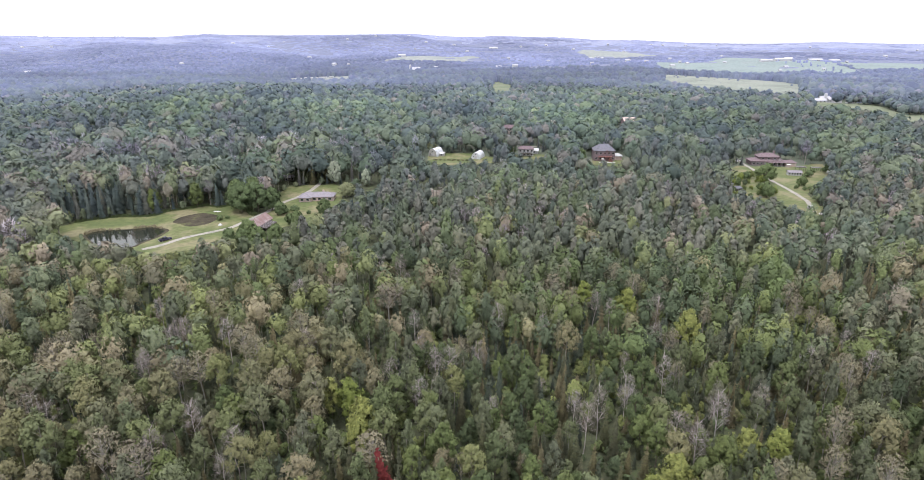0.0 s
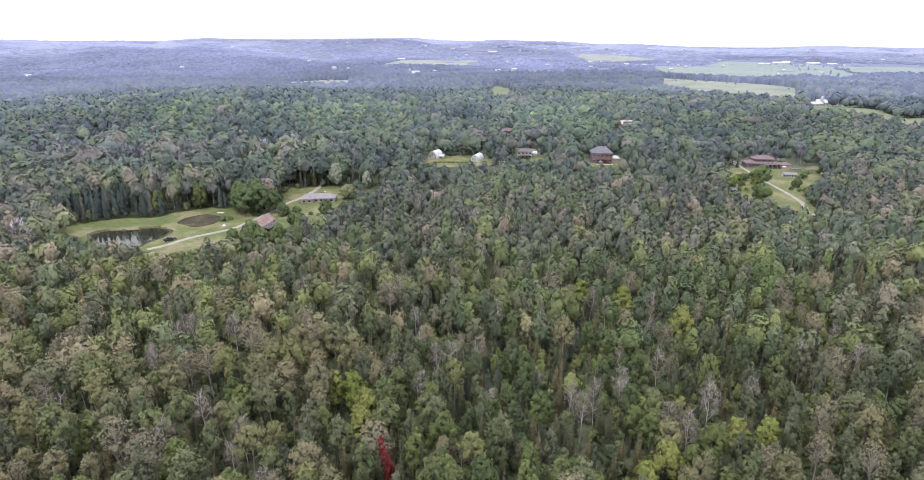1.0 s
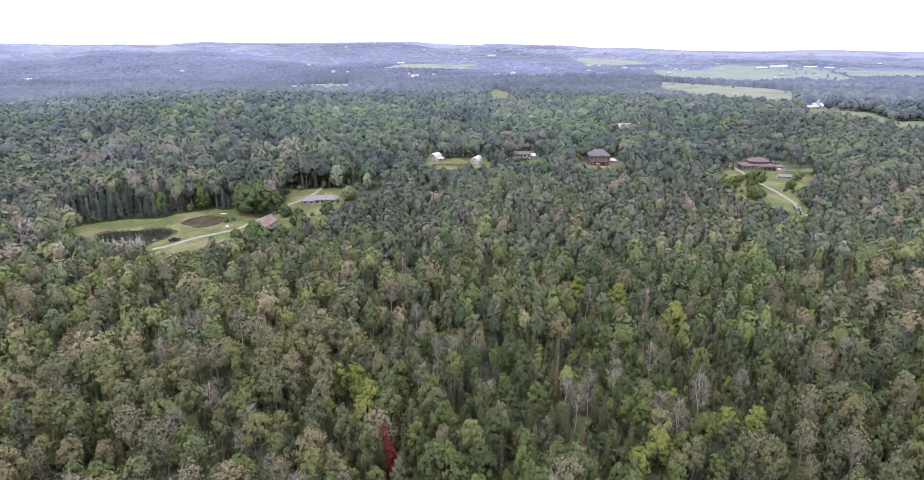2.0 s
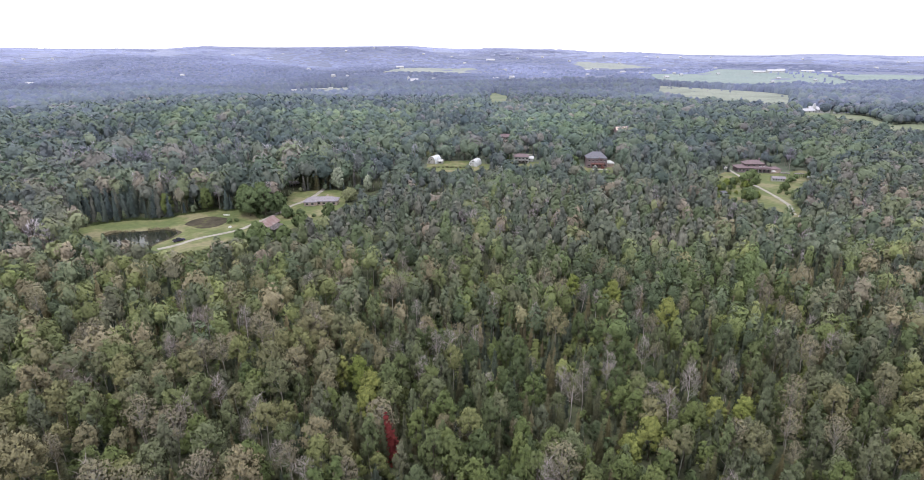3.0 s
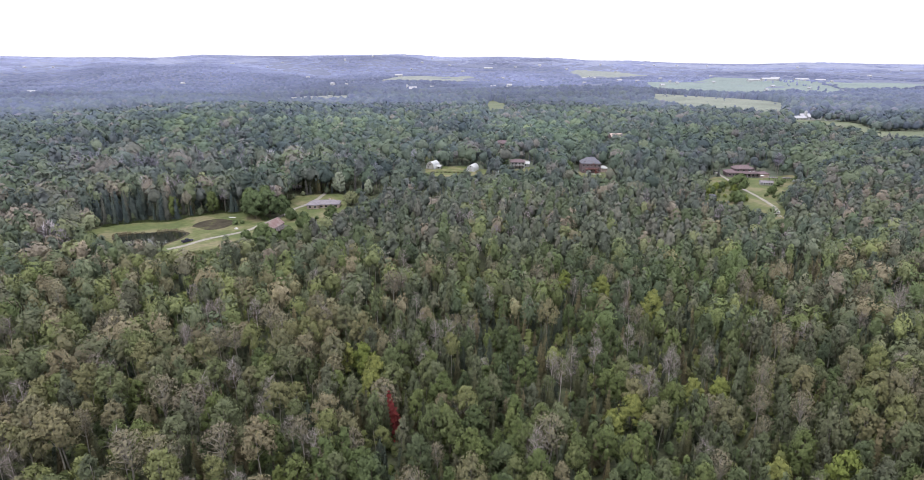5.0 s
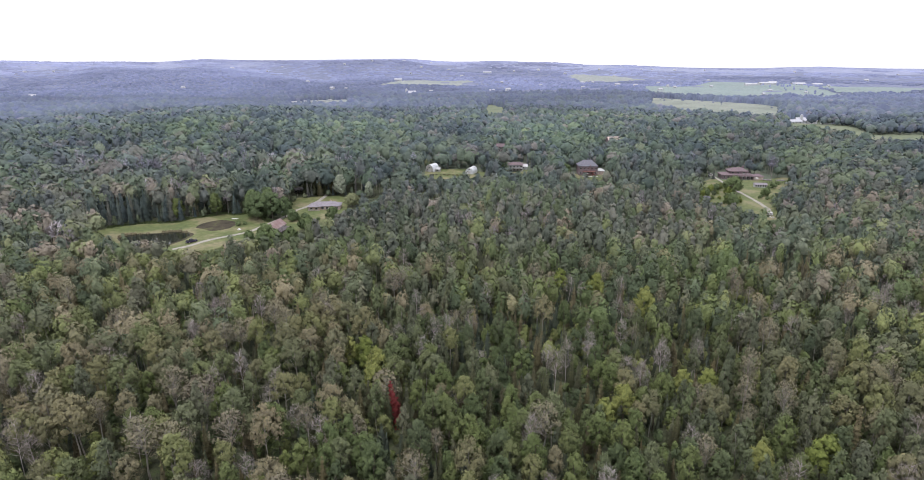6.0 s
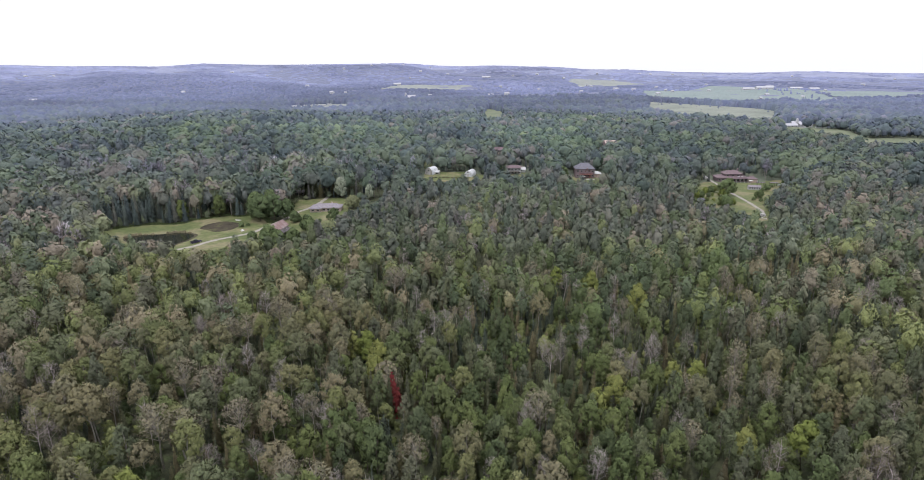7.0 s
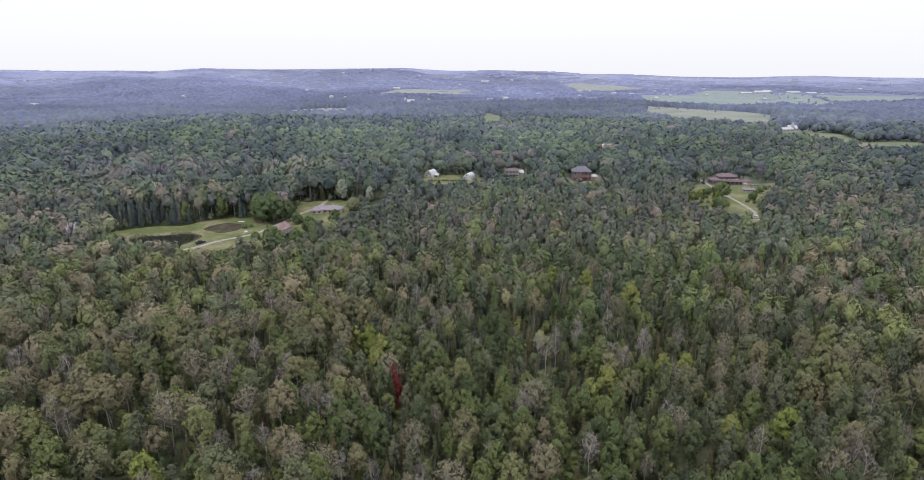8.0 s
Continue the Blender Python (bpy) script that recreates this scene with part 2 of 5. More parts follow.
def smooth(points, closed=True, steps=5, wobble=0.0):
    """A rounded line through the points."""
    n, res = len(points), []
    for i in range(n if closed else n - 1):
        p = [points[(i + k) % n] if closed else points[min(max(i + k, 0), n - 1)] for k in (-1, 0, 1, 2)]
        for s in range(steps):
            t = s / steps
            q = [0.5 * (2 * b + (c - a) * t + (2 * a - 5 * b + 4 * c - d) * t * t + (3 * b - a - 3 * c + d) * t ** 3) for a, b, c, d in zip(*p)]
            j = noise.noise_vector((q[0] * 0.13, q[1] * 0.13, 0.0)) * wobble
            res.append((q[0] + j.x, q[1] + j.y))
    if not closed:
        res.append(tuple(points[-1]))
    return res


# ---- the lie of the land ----
RIDGE_AZ = [-180, -60, -37, -33, -29, -26, -23, -18, -12, -5, -1, 4, 9, 13, 16, 20, 26, 31, 34, 37, 60, 180]
RIDGE_Z = [70, 100, 122, 115, 117, 112, 132, 122, 126, 132, 112, 114, 105, 82, 85, 66, 58, 73, 62, 58, 60, 70]


def land(x, y):
    """Height of the ground: level near by, rising to the ridges on the horizon."""
    x, y = np.asarray(x, float), np.asarray(y, float)
    r, az = np.hypot(x, y), np.degrees(np.arctan2(x, y))
    top = np.interp(az, RIDGE_AZ, RIDGE_Z) - 14
    s = np.clip((r - 1900) / 2650, 0, 1)
    wave = 6 * np.sin(x * 0.0041 + 1.0) * np.sin(y * 0.0052) + 4 * np.sin(x * 0.011 + y * 0.007)
    z = top * (s * s * (3 - 2 * s)) + wave * np.clip((r - 700) / 900, 0, 1) * np.clip((4500 - r) / 900, 0, 1)
    z += 42 * np.exp(-((az + 26) / 9) ** 2 - ((r - 2700) / 380) ** 2) + 34 * np.exp(-((az + 9) / 7) ** 2 - ((r - 3300) / 380) ** 2)
    z += 13 * np.exp(-((az + 21) / 13) ** 2 - ((r - 760) / 230) ** 2)
    return z


radii = np.concatenate([[0], np.geomspace(30, 4850, 70)])
turns = np.radians(np.arange(0, 360, 3))
gv = [(0, 0, 0)] + [(r * math.sin(a), r * math.cos(a), float(land(r * math.sin(a), r * math.cos(a)))) for r in radii[1:] for a in turns]
gf, n_turn = [], len(turns)
for k in range(n_turn):
    gf.append((0, 1 + (k + 1) % n_turn, 1 + k))
for j in range(len(radii) - 2):
    for k in range(n_turn):
        a, b = 1 + j * n_turn + k, 1 + j * n_turn + (k + 1) % n_turn
        gf += [(a, b, b + n_turn), (a, b + n_turn, a + n_turn)]
gm = tri_mesh("ground", gv, gf)
gm.materials.append(M_FLOOR)
gm.materials.append(M_SCRUB)
gm.materials.append(M_HAZY_LAND)
gm.materials.append(M_HAZY_RIDGE)
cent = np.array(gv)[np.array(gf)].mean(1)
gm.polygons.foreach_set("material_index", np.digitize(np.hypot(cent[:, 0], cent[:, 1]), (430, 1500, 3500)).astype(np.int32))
gm.polygons.foreach_set("use_smooth", np.ones(len(gf), bool))
tagged(new("ground", gm), "leaf-littered forest floor reaching to distant wooded ridges", "ground", kind="structure")


def patch(name, outline, mat, lift, label, category, wobble=1.0, steps=5, kind="structure", fine=0):
    """A flat piece of ground cover laid on the land, rounded at its rim."""
    bm = bmesh.new()
    line = smooth(outline, True, steps, wobble)
    vs = [bm.verts.new((x, y, float(land(x, y)) + lift)) for x, y in line]
    top = bm.faces.new(vs)
    ex = bmesh.ops.extrude_face_region(bm, geom=[top])
    for v in ex["geom"]:
        if isinstance(v, bmesh.types.BMVert):
            v.co.z -= lift + 0.3
    bmesh.ops.triangulate(bm, faces=bm.faces[:])
    if fine:
        low = {v for v in ex["geom"] if isinstance(v, bmesh.types.BMVert)}
        bmesh.ops.delete(bm, geom=list(low), context="VERTS")
        for _ in range(fine):
            bmesh.ops.subdivide_edges(bm, edges=bm.edges[:], cuts=1, use_grid_fill=True)
        for v in bm.verts:
            v.co.z = float(land(v.co.x, v.co.y)) + lift
        bmesh.ops.solidify(bm, geom=bm.faces[:], thickness=0.4)
    return tagged(part(name, bm, mat), label, category, kind=kind)


def ribbon(name, points, width, mat, lift, label, category):
    """A track of that width along a line."""
    line = smooth(points, False, 6, 0.25)
    bm, rows = bmesh.new(), []
    for i, (x, y) in enumerate(line):
        a, b = line[max(i - 1, 0)], line[min(i + 1, len(line) - 1)]
        d = Vector((b[0] - a[0], b[1] - a[1])).normalized()
        w = width / 2 * (1 + 0.18 * noise.noise((x * 0.2, y * 0.2, 3)))
        z = float(land(x, y)) + lift
        rows.append([bm.verts.new((x - d.y * w * k, y + d.x * w * k, z + 0.05 * (1 - k * k))) for k in (-1, 0, 1)])
    for p, q in zip(rows, rows[1:]):
        for k in (0, 1):
            bm.faces.new((p[k], p[k + 1], q[k + 1], q[k]))
    return tagged(part(name, bm, mat), label, category, kind="structure")


MEADOW = [(-200, 262), (-194, 270), (-189, 277), (-175, 284), (-162, 284), (-155, 292), (-147, 298), (-140, 304), (-131, 301), (-122, 304), (-112, 292), (-105, 278), (-98, 262), (-106, 256), (-110, 247), (-116, 236), (-126, 229), (-140, 232), (-152, 236), (-168, 240), (-186, 252)]
RANCH_LAWN = [(-105, 282), (-103, 300), (-107, 341), (-94, 348), (-79, 349), (-72, 336), (-69, 305), (-74, 280), (-86, 266), (-97, 266)]
POND = [(-175, 255), (-172, 260), (-159, 262), (-151, 265), (-142, 261), (-141, 254), (-144, 243), (-145, 238), (-152, 233), (-161, 240), (-170, 248)]
MUD_PIT = [(-145, 275), (-143, 282), (-138, 288), (-128, 286), (-124, 280), (-126, 270), (-132, 267), (-140, 271)]
NORTH_LAWN = [(-27, 432), (-22, 450), (7, 453), (20, 440), (32, 424), (9, 412), (-19, 412)]
MID_LAWN = [(40, 438), (42, 448), (58, 450), (70, 444), (66, 432), (48, 430)]
GREY_LAWN = [(95, 410), (96, 428), (120, 434), (122, 416), (110, 404)]
EAST_LAWN = [(160, 318), (164, 345), (174, 376), (183, 392), (196, 404), (216, 400), (236, 402), (258, 410), (250, 388), (230, 356), (216, 344), (203, 330), (198, 312), (190, 292), (186, 280), (178, 282), (176, 300), (168, 308)]
GRAVEL_PIT = [(-27, 334), (-18, 339), (-10, 334), (-11, 325), (-19, 321), (-25, 327)]
OPENINGS = [MEADOW, RANCH_LAWN, NORTH_LAWN, MID_LAWN, GREY_LAWN, EAST_LAWN, GRAVEL_PIT]
FIELD_A = [(640, 2020), (838, 2080), (1052, 2330), (1100, 2120), (1190, 2050), (1120, 1690), (1079, 1508), (901, 1384), (840, 1473), (677, 1437), (540, 1560)]
FIELD_B = [(470, 1404), (523, 1412), (590, 1330), (625, 1189), (610, 1075), (545, 955), (500, 985), (480, 1150), (425, 1240)]
FIELD_C = [(520, 800), (545, 770), (515, 690), (490, 690), (484, 760), (488, 830)]
FIELD_D = [(488, 668), (570, 672), (560, 612), (474, 622)]
FIELD_E = [(-290, 2250), (-230, 2420), (-150, 2520), (60, 2520), (90, 2330), (-97, 2240)]
FIELD_F = [(54, 1111), (70, 1230), (95, 1120), (80, 1005), (56, 1010)]
LOT = [(-462, 1358), (-468, 1400), (-262, 1405), (-255, 1358)]
FIELD_G = [(1150, 1700), (1210, 2040), (1500, 2060), (1600, 1720), (1380, 1640)]
FIELD_H = [(520, 2440), (560, 2900), (800, 2950), (820, 2500)]


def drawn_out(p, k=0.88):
    """A field's hull stretched towards the camera's start, so trees before it leave its outline in view."""
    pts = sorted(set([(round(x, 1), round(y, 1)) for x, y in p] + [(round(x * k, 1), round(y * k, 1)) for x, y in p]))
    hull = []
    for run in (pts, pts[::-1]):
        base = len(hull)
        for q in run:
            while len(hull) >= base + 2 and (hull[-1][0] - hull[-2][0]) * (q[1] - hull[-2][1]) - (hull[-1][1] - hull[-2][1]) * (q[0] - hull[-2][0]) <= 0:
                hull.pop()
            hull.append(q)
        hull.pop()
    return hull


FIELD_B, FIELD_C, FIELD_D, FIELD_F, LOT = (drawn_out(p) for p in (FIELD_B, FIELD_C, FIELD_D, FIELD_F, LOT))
FIELDS = [FIELD_A, FIELD_B, FIELD_C, FIELD_D, FIELD_E, FIELD_F, LOT, FIELD_G, FIELD_H]

# ---- trees ----
rng = np.random.default_rng(7)


def leaves(at, out_dir, size, rg, stretch=1.0, stray=0.28):
    """Leaf clusters: one triangle at each place, facing roughly outward."""
    n = len(at)
    nrm = out_dir / (np.linalg.norm(out_dir, axis=1, keepdims=True) + 1e-9) + rg.normal(0, stray, (n, 3))
    nrm /= np.linalg.norm(nrm, axis=1, keepdims=True) + 1e-9
    u = np.cross(nrm, rg.normal(0, 1, (n, 3)))
    u /= np.linalg.norm(u, axis=1, keepdims=True) + 1e-9
    w = np.cross(nrm, u)
    s = (size * rg.uniform(0.6, 1.35, n))[:, None]
    tri = np.stack([at + u * s * stretch, at + (-0.5 * u + 0.8 * w) * s, at + (-0.5 * u - 0.8 * w) * s], 1)
    return tri.reshape(-1, 3), np.arange(3 * n).reshape(-1, 3)


def ball(sub):
    bm = bmesh.new()
    bmesh.ops.create_icosphere(bm, subdivisions=sub, radius=1.0)
    v = np.array([q.co[:] for q in bm.verts])
    f = np.array([[q.index for q in p.verts] for p in bm.faces])
    bm.free()
    return v, f


BALL = {1: ball(1), 2: ball(2)}


def unit(v):
    return v / (np.linalg.norm(v, axis=-1, keepdims=True) + 1e-9)


def sprays(at, face, along, size, rg, stray=0.45, stretch=1.5, slim=0.72):
    """Leaf sprays: one slim triangle at each place, facing outward and drawn out along the bough. Vertices and facings."""
    n = len(at)
    nrm = unit(unit(face) + rg.normal(0, stray, (n, 3)))
    u = along + rg.normal(0, 0.5, (n, 3))
    u = unit(u - nrm * (u * nrm).sum(1, keepdims=True))
    w = np.cross(nrm, u)
    s = (size * rg.uniform(0.6, 1.4, n))[:, None]
    tri = np.stack([at + u * s * stretch, at + (-0.5 * u + slim * w) * s, at + (-0.5 * u - slim * w) * s], 1)
    return tri.reshape(-1, 3), nrm


UP = np.array([0.0, 0.0, 1.0])


def leafy_crown(rg, height, radius, low, puffs, per, size, taper=0.2, core=0.6, deep=-0.45, stray=0.45, heart=0.0, stretch=1.5, slim=0.72, even=0.4):
    """A broad-leaved crown: uneven, overlapping puffs of leaf sprays at the ends of the boughs. core: the denser middle of
    each puff; heart: that of the whole crown; even: how far the sprays lie in one rounded surface. Gives vertices, triangles, normals and the middles of the puffs."""
    mid, half = low + (height - low) * 0.45, (height - low) * 0.55
    p0, p1 = rg.uniform(0, 6.28, 2)
    bv, bf = BALL[1]
    tall = min(max(0.6 * half / radius, 0.9), 1.6)
    V, F, N, mids, k = [], [], [], [], 0
    for i in range(puffs):
        e = 1 - (1 - deep) * (i + rg.uniform(0.1, 0.9)) / puffs
        a = i * 2.39996 + rg.uniform(-0.6, 0.6)
        q = math.sqrt(max(0.0, 1 - e * e))
        out = np.array([q * math.cos(a), q * math.sin(a), e])
        narrow = 1 - taper * max(e, 0.0)
        rc = radius * rg.uniform(0.28, 0.5) * min(1.3, (17 / puffs) ** 0.35) * (1 - 0.35 * taper * max(e, 0.0))
        reach = (rg.uniform(0.62, 0.92) * (1 + 0.17 * math.sin(2 * a + p0) + 0.11 * math.sin(3 * a + p1)) - 0.45 * rc / radius) * narrow
        c = np.array([out[0] * radius * reach, out[1] * radius * reach, mid + e * (half - 0.75 * rc * tall) * rg.uniform(0.82, 1.04)])
        mids.append(c)
        form = np.array([1, 1, tall]) * rc
        d = unit(rg.normal(0, 1, (per, 3)) + 0.6 * out + 0.35 * UP)
        at = c + d * form * rg.uniform(0.5 + 0.3 * even, 1.12 - 0.06 * even, (per, 1))
        far = unit((at - np.array([0, 0, mid - 0.2 * half])) / np.array([radius, radius, half]))
        v, ln = sprays(at, (0.5 - 0.2 * even) * d + (0.4 + 0.3 * even) * far * np.array([1, 1, 0.5]), out + 1.1 * UP, size, rg, stray, stretch, slim)
        V.append(v)
        N.append(np.repeat(unit((0.36 - 0.2 * even) * d + (0.3 + 0.36 * even) * far + 0.26 * UP + (0.3 - 0.2 * even) * ln), 3, 0))
        F.append(np.arange(3 * per).reshape(-1, 3) + k)
        k += 3 * per
        if core:
            V.append(c + bv * form * core * (1 + rg.normal(0, 0.16, (12, 1))))
            N.append(unit(0.5 * bv + 0.35 * out + 0.25 * UP + rg.normal(0, 0.15, bv.shape)))
            F.append(bf + k)
            k += 12
    if heart:
        V.append(np.array([0, 0, mid]) + bv * np.array([radius * 0.9, radius * 0.9, half * 0.95]) * heart * (1 + rg.normal(0, 0.12, (12, 1))))
        N.append(unit(0.8 * bv + 0.25 * UP))
        F.append(bf + k)
    return np.vstack(V), np.vstack(F), np.vstack(N), mids


def dome(rg, height, radius, low, sides=5):
    """A far crown: an uneven dome in two rings."""
    V, F = [(rg.normal(0, 0.1) * radius, rg.normal(0, 0.1) * radius, height * rg.uniform(0.9, 0.98))], []
    for z, q in ((0.78, 0.7), (0.12, 1.0)):
        for i in range(sides):
            a, s = 6.2832 * (i + rg.uniform(-0.2, 0.2)) / sides + z, q * rg.uniform(0.84, 1.16) * radius
            V.append((s * math.cos(a), s * math.sin(a), low + (height - low) * z * rg.uniform(0.94, 1.05)))
    for i in range(sides):
        j = (i + 1) % sides
        F += [(0, 1 + i, 1 + j), (1 + i, 1 + sides + i, 1 + sides + j), (1 + i, 1 + sides + j, 1 + j)]
    return np.array(V), np.array(F)


def tiers(rg, height, radius, low, n=3, sides=6):
    """A far spruce: stacked skirts of boughs."""
    V, F = [], []
    for k in range(n):
        z0, z1 = low + (height - low) * k / n * 0.92, low + (height - low) * ((k + 1) / n + (0.18 if k < n - 1 else 0))
        r = radius * (1 - k / n) ** 0.9
        b = len(V)
        V.append((rg.normal(0, 0.05), rg.normal(0, 0.05), z1))
        for i in range(sides):
            q = r * rg.uniform(0.75, 1.15)
            V.append((q * math.cos(6.2832 * i / sides + k), q * math.sin(6.2832 * i / sides + k), z0 + rg.normal(0, 0.15)))
        F += [(b, b + 1 + i, b + 1 + (i + 1) % sides) for i in range(sides)]
    return np.array(V), np.array(F)


def stack(*shapes):
    V, F, k = [], [], 0
    for v, f in shapes:
        V.append(v)
        F.append(f + k)
        k += len(v)
    return np.vstack(V), np.vstack(F)


def cone_crown(rg, height, radius, low, count, size):
    """Drooping boughs of a spruce, in tiers."""
    t = rg.uniform(0, 1, count) ** 1.5
    tier = np.round(t * 11) / 11
    t = 0.65 * tier + 0.35 * t
    z = low + (height - low) * t
    a = rg.uniform(0, 2 * math.pi, count)
    lobe = 0.86 + 0.14 * np.cos(5 * a + tier * 40)
    rr = radius * (1 - t) ** 0.85 * lobe * np.sqrt(rg.uniform(0.25, 1, count)) + 0.06
    at = np.stack([rr * np.cos(a), rr * np.sin(a), z - 0.25 * rr], 1)
    d = np.stack([np.cos(a), np.sin(a), np.full(count, 0.9)], 1)
    return leaves(at, d, size, rg)


def trunk_rows(rg, height, r0, mids, bend=0.5):
    """A bent stem and its limbs, out to the puffs of leaves."""
    pts, x, y = [], 0.0, 0.0
    for i in range(5):
        pts.append((x, y, height * 0.88 * i / 4))
        x, y = x + rg.normal(0, bend * 0.4), y + rg.normal(0, bend * 0.4)
    rows = [(pts[i], r0 * (1 - i * 0.2), pts[i + 1], r0 * (1 - (i + 1) * 0.2) + 0.02) for i in range(4)]
    for c in mids:
        k = min(max(c[2] / height - 0.16, 0.15), 0.82)
        i = min(int(k / 0.88 * 4), 3)
        s = np.array(pts[i]) + (np.array(pts[i + 1]) - np.array(pts[i])) * (k / 0.88 * 4 - i)
        m = (s + c) / 2 + rg.normal(0, 0.15, 3)
        rows += [(s, r0 * 0.38, m, r0 * 0.25), (m, r0 * 0.25, c, r0 * 0.08)]
    return rows


def bare_rows(rg, height, r0, spread, tips=12):
    """A leafless tree: stem, limbs, and twigs."""
    rows, pts, x, y = [], [], 0.0, 0.0
    for i in range(6):
        pts.append(np.array((x, y, height * i / 5)))
        x, y = x + rg.normal(0, 0.18), y + rg.normal(0, 0.18)
    for i in range(5):
        rows.append((pts[i], r0 * (1 - i * 0.18), pts[i + 1], r0 * (1 - (i + 1) * 0.18)))
    twigs = []
    for k in range(15):
        f = rg.uniform(0.35, 0.97) * 5
        i = min(int(f), 4)
        s = pts[i] + (pts[i + 1] - pts[i]) * (f - i)
        a, ln = k * 2.4 + rg.uniform(-0.4, 0.4), spread * rg.uniform(0.55, 1.0) * (1.15 - 0.1 * f)
        e = s + np.array([math.cos(a), math.sin(a), rg.uniform(0.55, 1.2)]) * ln * 0.75
        rows.append((s, r0 * 0.36, e, r0 * 0.14))
        for _ in range(tips):
            g = rg.uniform(0.3, 1.0)
            b = s + (e - s) * g
            v = (e - s) * rg.uniform(0.25, 0.6) + rg.normal(0, 0.36, 3) * ln
            v[2] = abs(v[2]) * 0.9
            twigs.append((b, r0 * 0.17, b + v, r0 * 0.09))
    return rows, twigs


def tree_variant(kind, seed):
    """Stem and limbs, bark, and the crown's vertices, triangles and normals for one tree of a kind."""
    rg = np.random.default_rng(seed)
    if kind == 0:
        h, r = rg.uniform(13.5, 16.5), rg.uniform(2.9, 3.8)
        v, f, n, mids = leafy_crown(rg, h, r, h * 0.38, 26, 42, 0.27, 0.12, 0.5, -0.4)
        return trunk_rows(rg, h, 0.17, mids[::2]), M_BARK_PALE, v, f, n
    if kind == 1:
        h, r = rg.uniform(12.5, 16.0), rg.uniform(2.0, 2.8)
        v, f, n, mids = leafy_crown(rg, h, r, h * 0.26, 24, 40, 0.26, 0.42, 0.5, -0.6)
        return trunk_rows(rg, h, 0.15, mids[::3]), M_BARK_PALE, v, f, n
    if kind == 2:
        h, r = rg.uniform(12.0, 15.5), rg.uniform(2.8, 3.8)
        v, f, n, mids = leafy_crown(rg, h, r, h * 0.24, 26, 44, 0.28, 0.2, 0.55, -0.5)
        return trunk_rows(rg, h, 0.2, mids[::4]), M_BARK_DARK, v, f, n
    if kind == 3:
        h, r = rg.uniform(9.5, 13.0), rg.uniform(1.7, 2.3)
        v, f = stack(cone_crown(rg, h, r, 0.8, 900, 0.2), tiers(rg, h * 0.97, r * 0.72, 0.7, 6, 9))
        return [((0, 0, 0), 0.16, (0, 0, h * 0.97), 0.02)], M_BARK_DARK, v, f, crown_normals(v, f, 0.3 * h, r, rg, 0.6)
    if kind == 4:
        h, r = rg.uniform(13.0, 16.5), rg.uniform(2.6, 3.6)
        v, f, n, mids = leafy_crown(rg, h, r, h * 0.4, 30, 30, 0.2, 0.05, 0.0, -0.35, 0.6)
        return trunk_rows(rg, h, 0.18, mids), M_BARK_PALE, v, f, n
    if kind == 7:
        h, r = rg.uniform(11.5, 14.0), rg.uniform(2.8, 3.5)
        v, f, n, mids = leafy_crown(rg, h, r, h * 0.22, 26, 44, 0.28, 0.25, 0.6, -0.45)
        return trunk_rows(rg, h, 0.15, mids[::4]), M_BARK_DARK, v, f, n
    if kind == 5:
        h = rg.uniform(12.0, 15.5)
        rows, twigs = bare_rows(rg, h, 0.13, rg.uniform(2.4, 3.6))
        tv, tf = tubes(twigs[::2], 3)
        v, f, n, _ = leafy_crown(rg, h * 1.02, 2.6, h * 0.42, 26, 22, 0.36, 0.2, 0.0, -0.5, 0.6, 0.0, 1.7, 0.1)
        v, f = stack((v, f), (tv, tf))
        return rows, M_BARK_DEAD, v, f, np.vstack([n, crown_normals(tv, tf, 0, 1, rg, 1.0)])
    h, r = rg.uniform(5.5, 9.0), rg.uniform(1.5, 2.3)
    v, f, n, mids = leafy_crown(rg, h, r, h * 0.14, 13, 34, 0.27, 0.3, 0.6, -0.5)
    return trunk_rows(rg, h, 0.09, mids[::3], 0.3), M_BARK_DARK, v, f, n


KINDS = ("aspen_tree", "poplar_tree", "maple_tree", "spruce_tree", "thin_aspen_tree", "dead_tree", "young_tree", "bright_tree")
LABELS = ("olive-green aspen with pale forked trunk in dense woods", "tall narrow green poplar standing in dense woods",
          "full rounded green maple crown in dense woods", "dark green pointed spruce between leafy trees",
          "thinly leaved tan-green aspen with pale trunk", "leafless grey dead tree with bare pinkish twigs", "bright green young tree low in the woods", "bright yellow-green rounded tree among duller crowns")
WOODS = "trees of the near woods"


def make_tree(kind, seed, m, leaf=None, label="", name="", group=WOODS):
    rows, bark, v, f, nm = tree_variant(kind, seed)
    t = thing(name or KINDS[kind], m, label or LABELS[kind], "tree", group)
    tv, tf = tubes(rows, 4)
    part("trunk", tri_mesh("trunk", tv, tf), bark, t)
    tagged(part("crown", tri_mesh("crown", v, f, rounded=np.ones(len(f), bool), normals=nm), leaf or LEAF[kind], t), kind="stuff")
    return t


def noise_at(x, y, scale, seed):
    return np.array([noise.noise((a * scale, b * scale, seed)) for a, b in zip(x, y)])


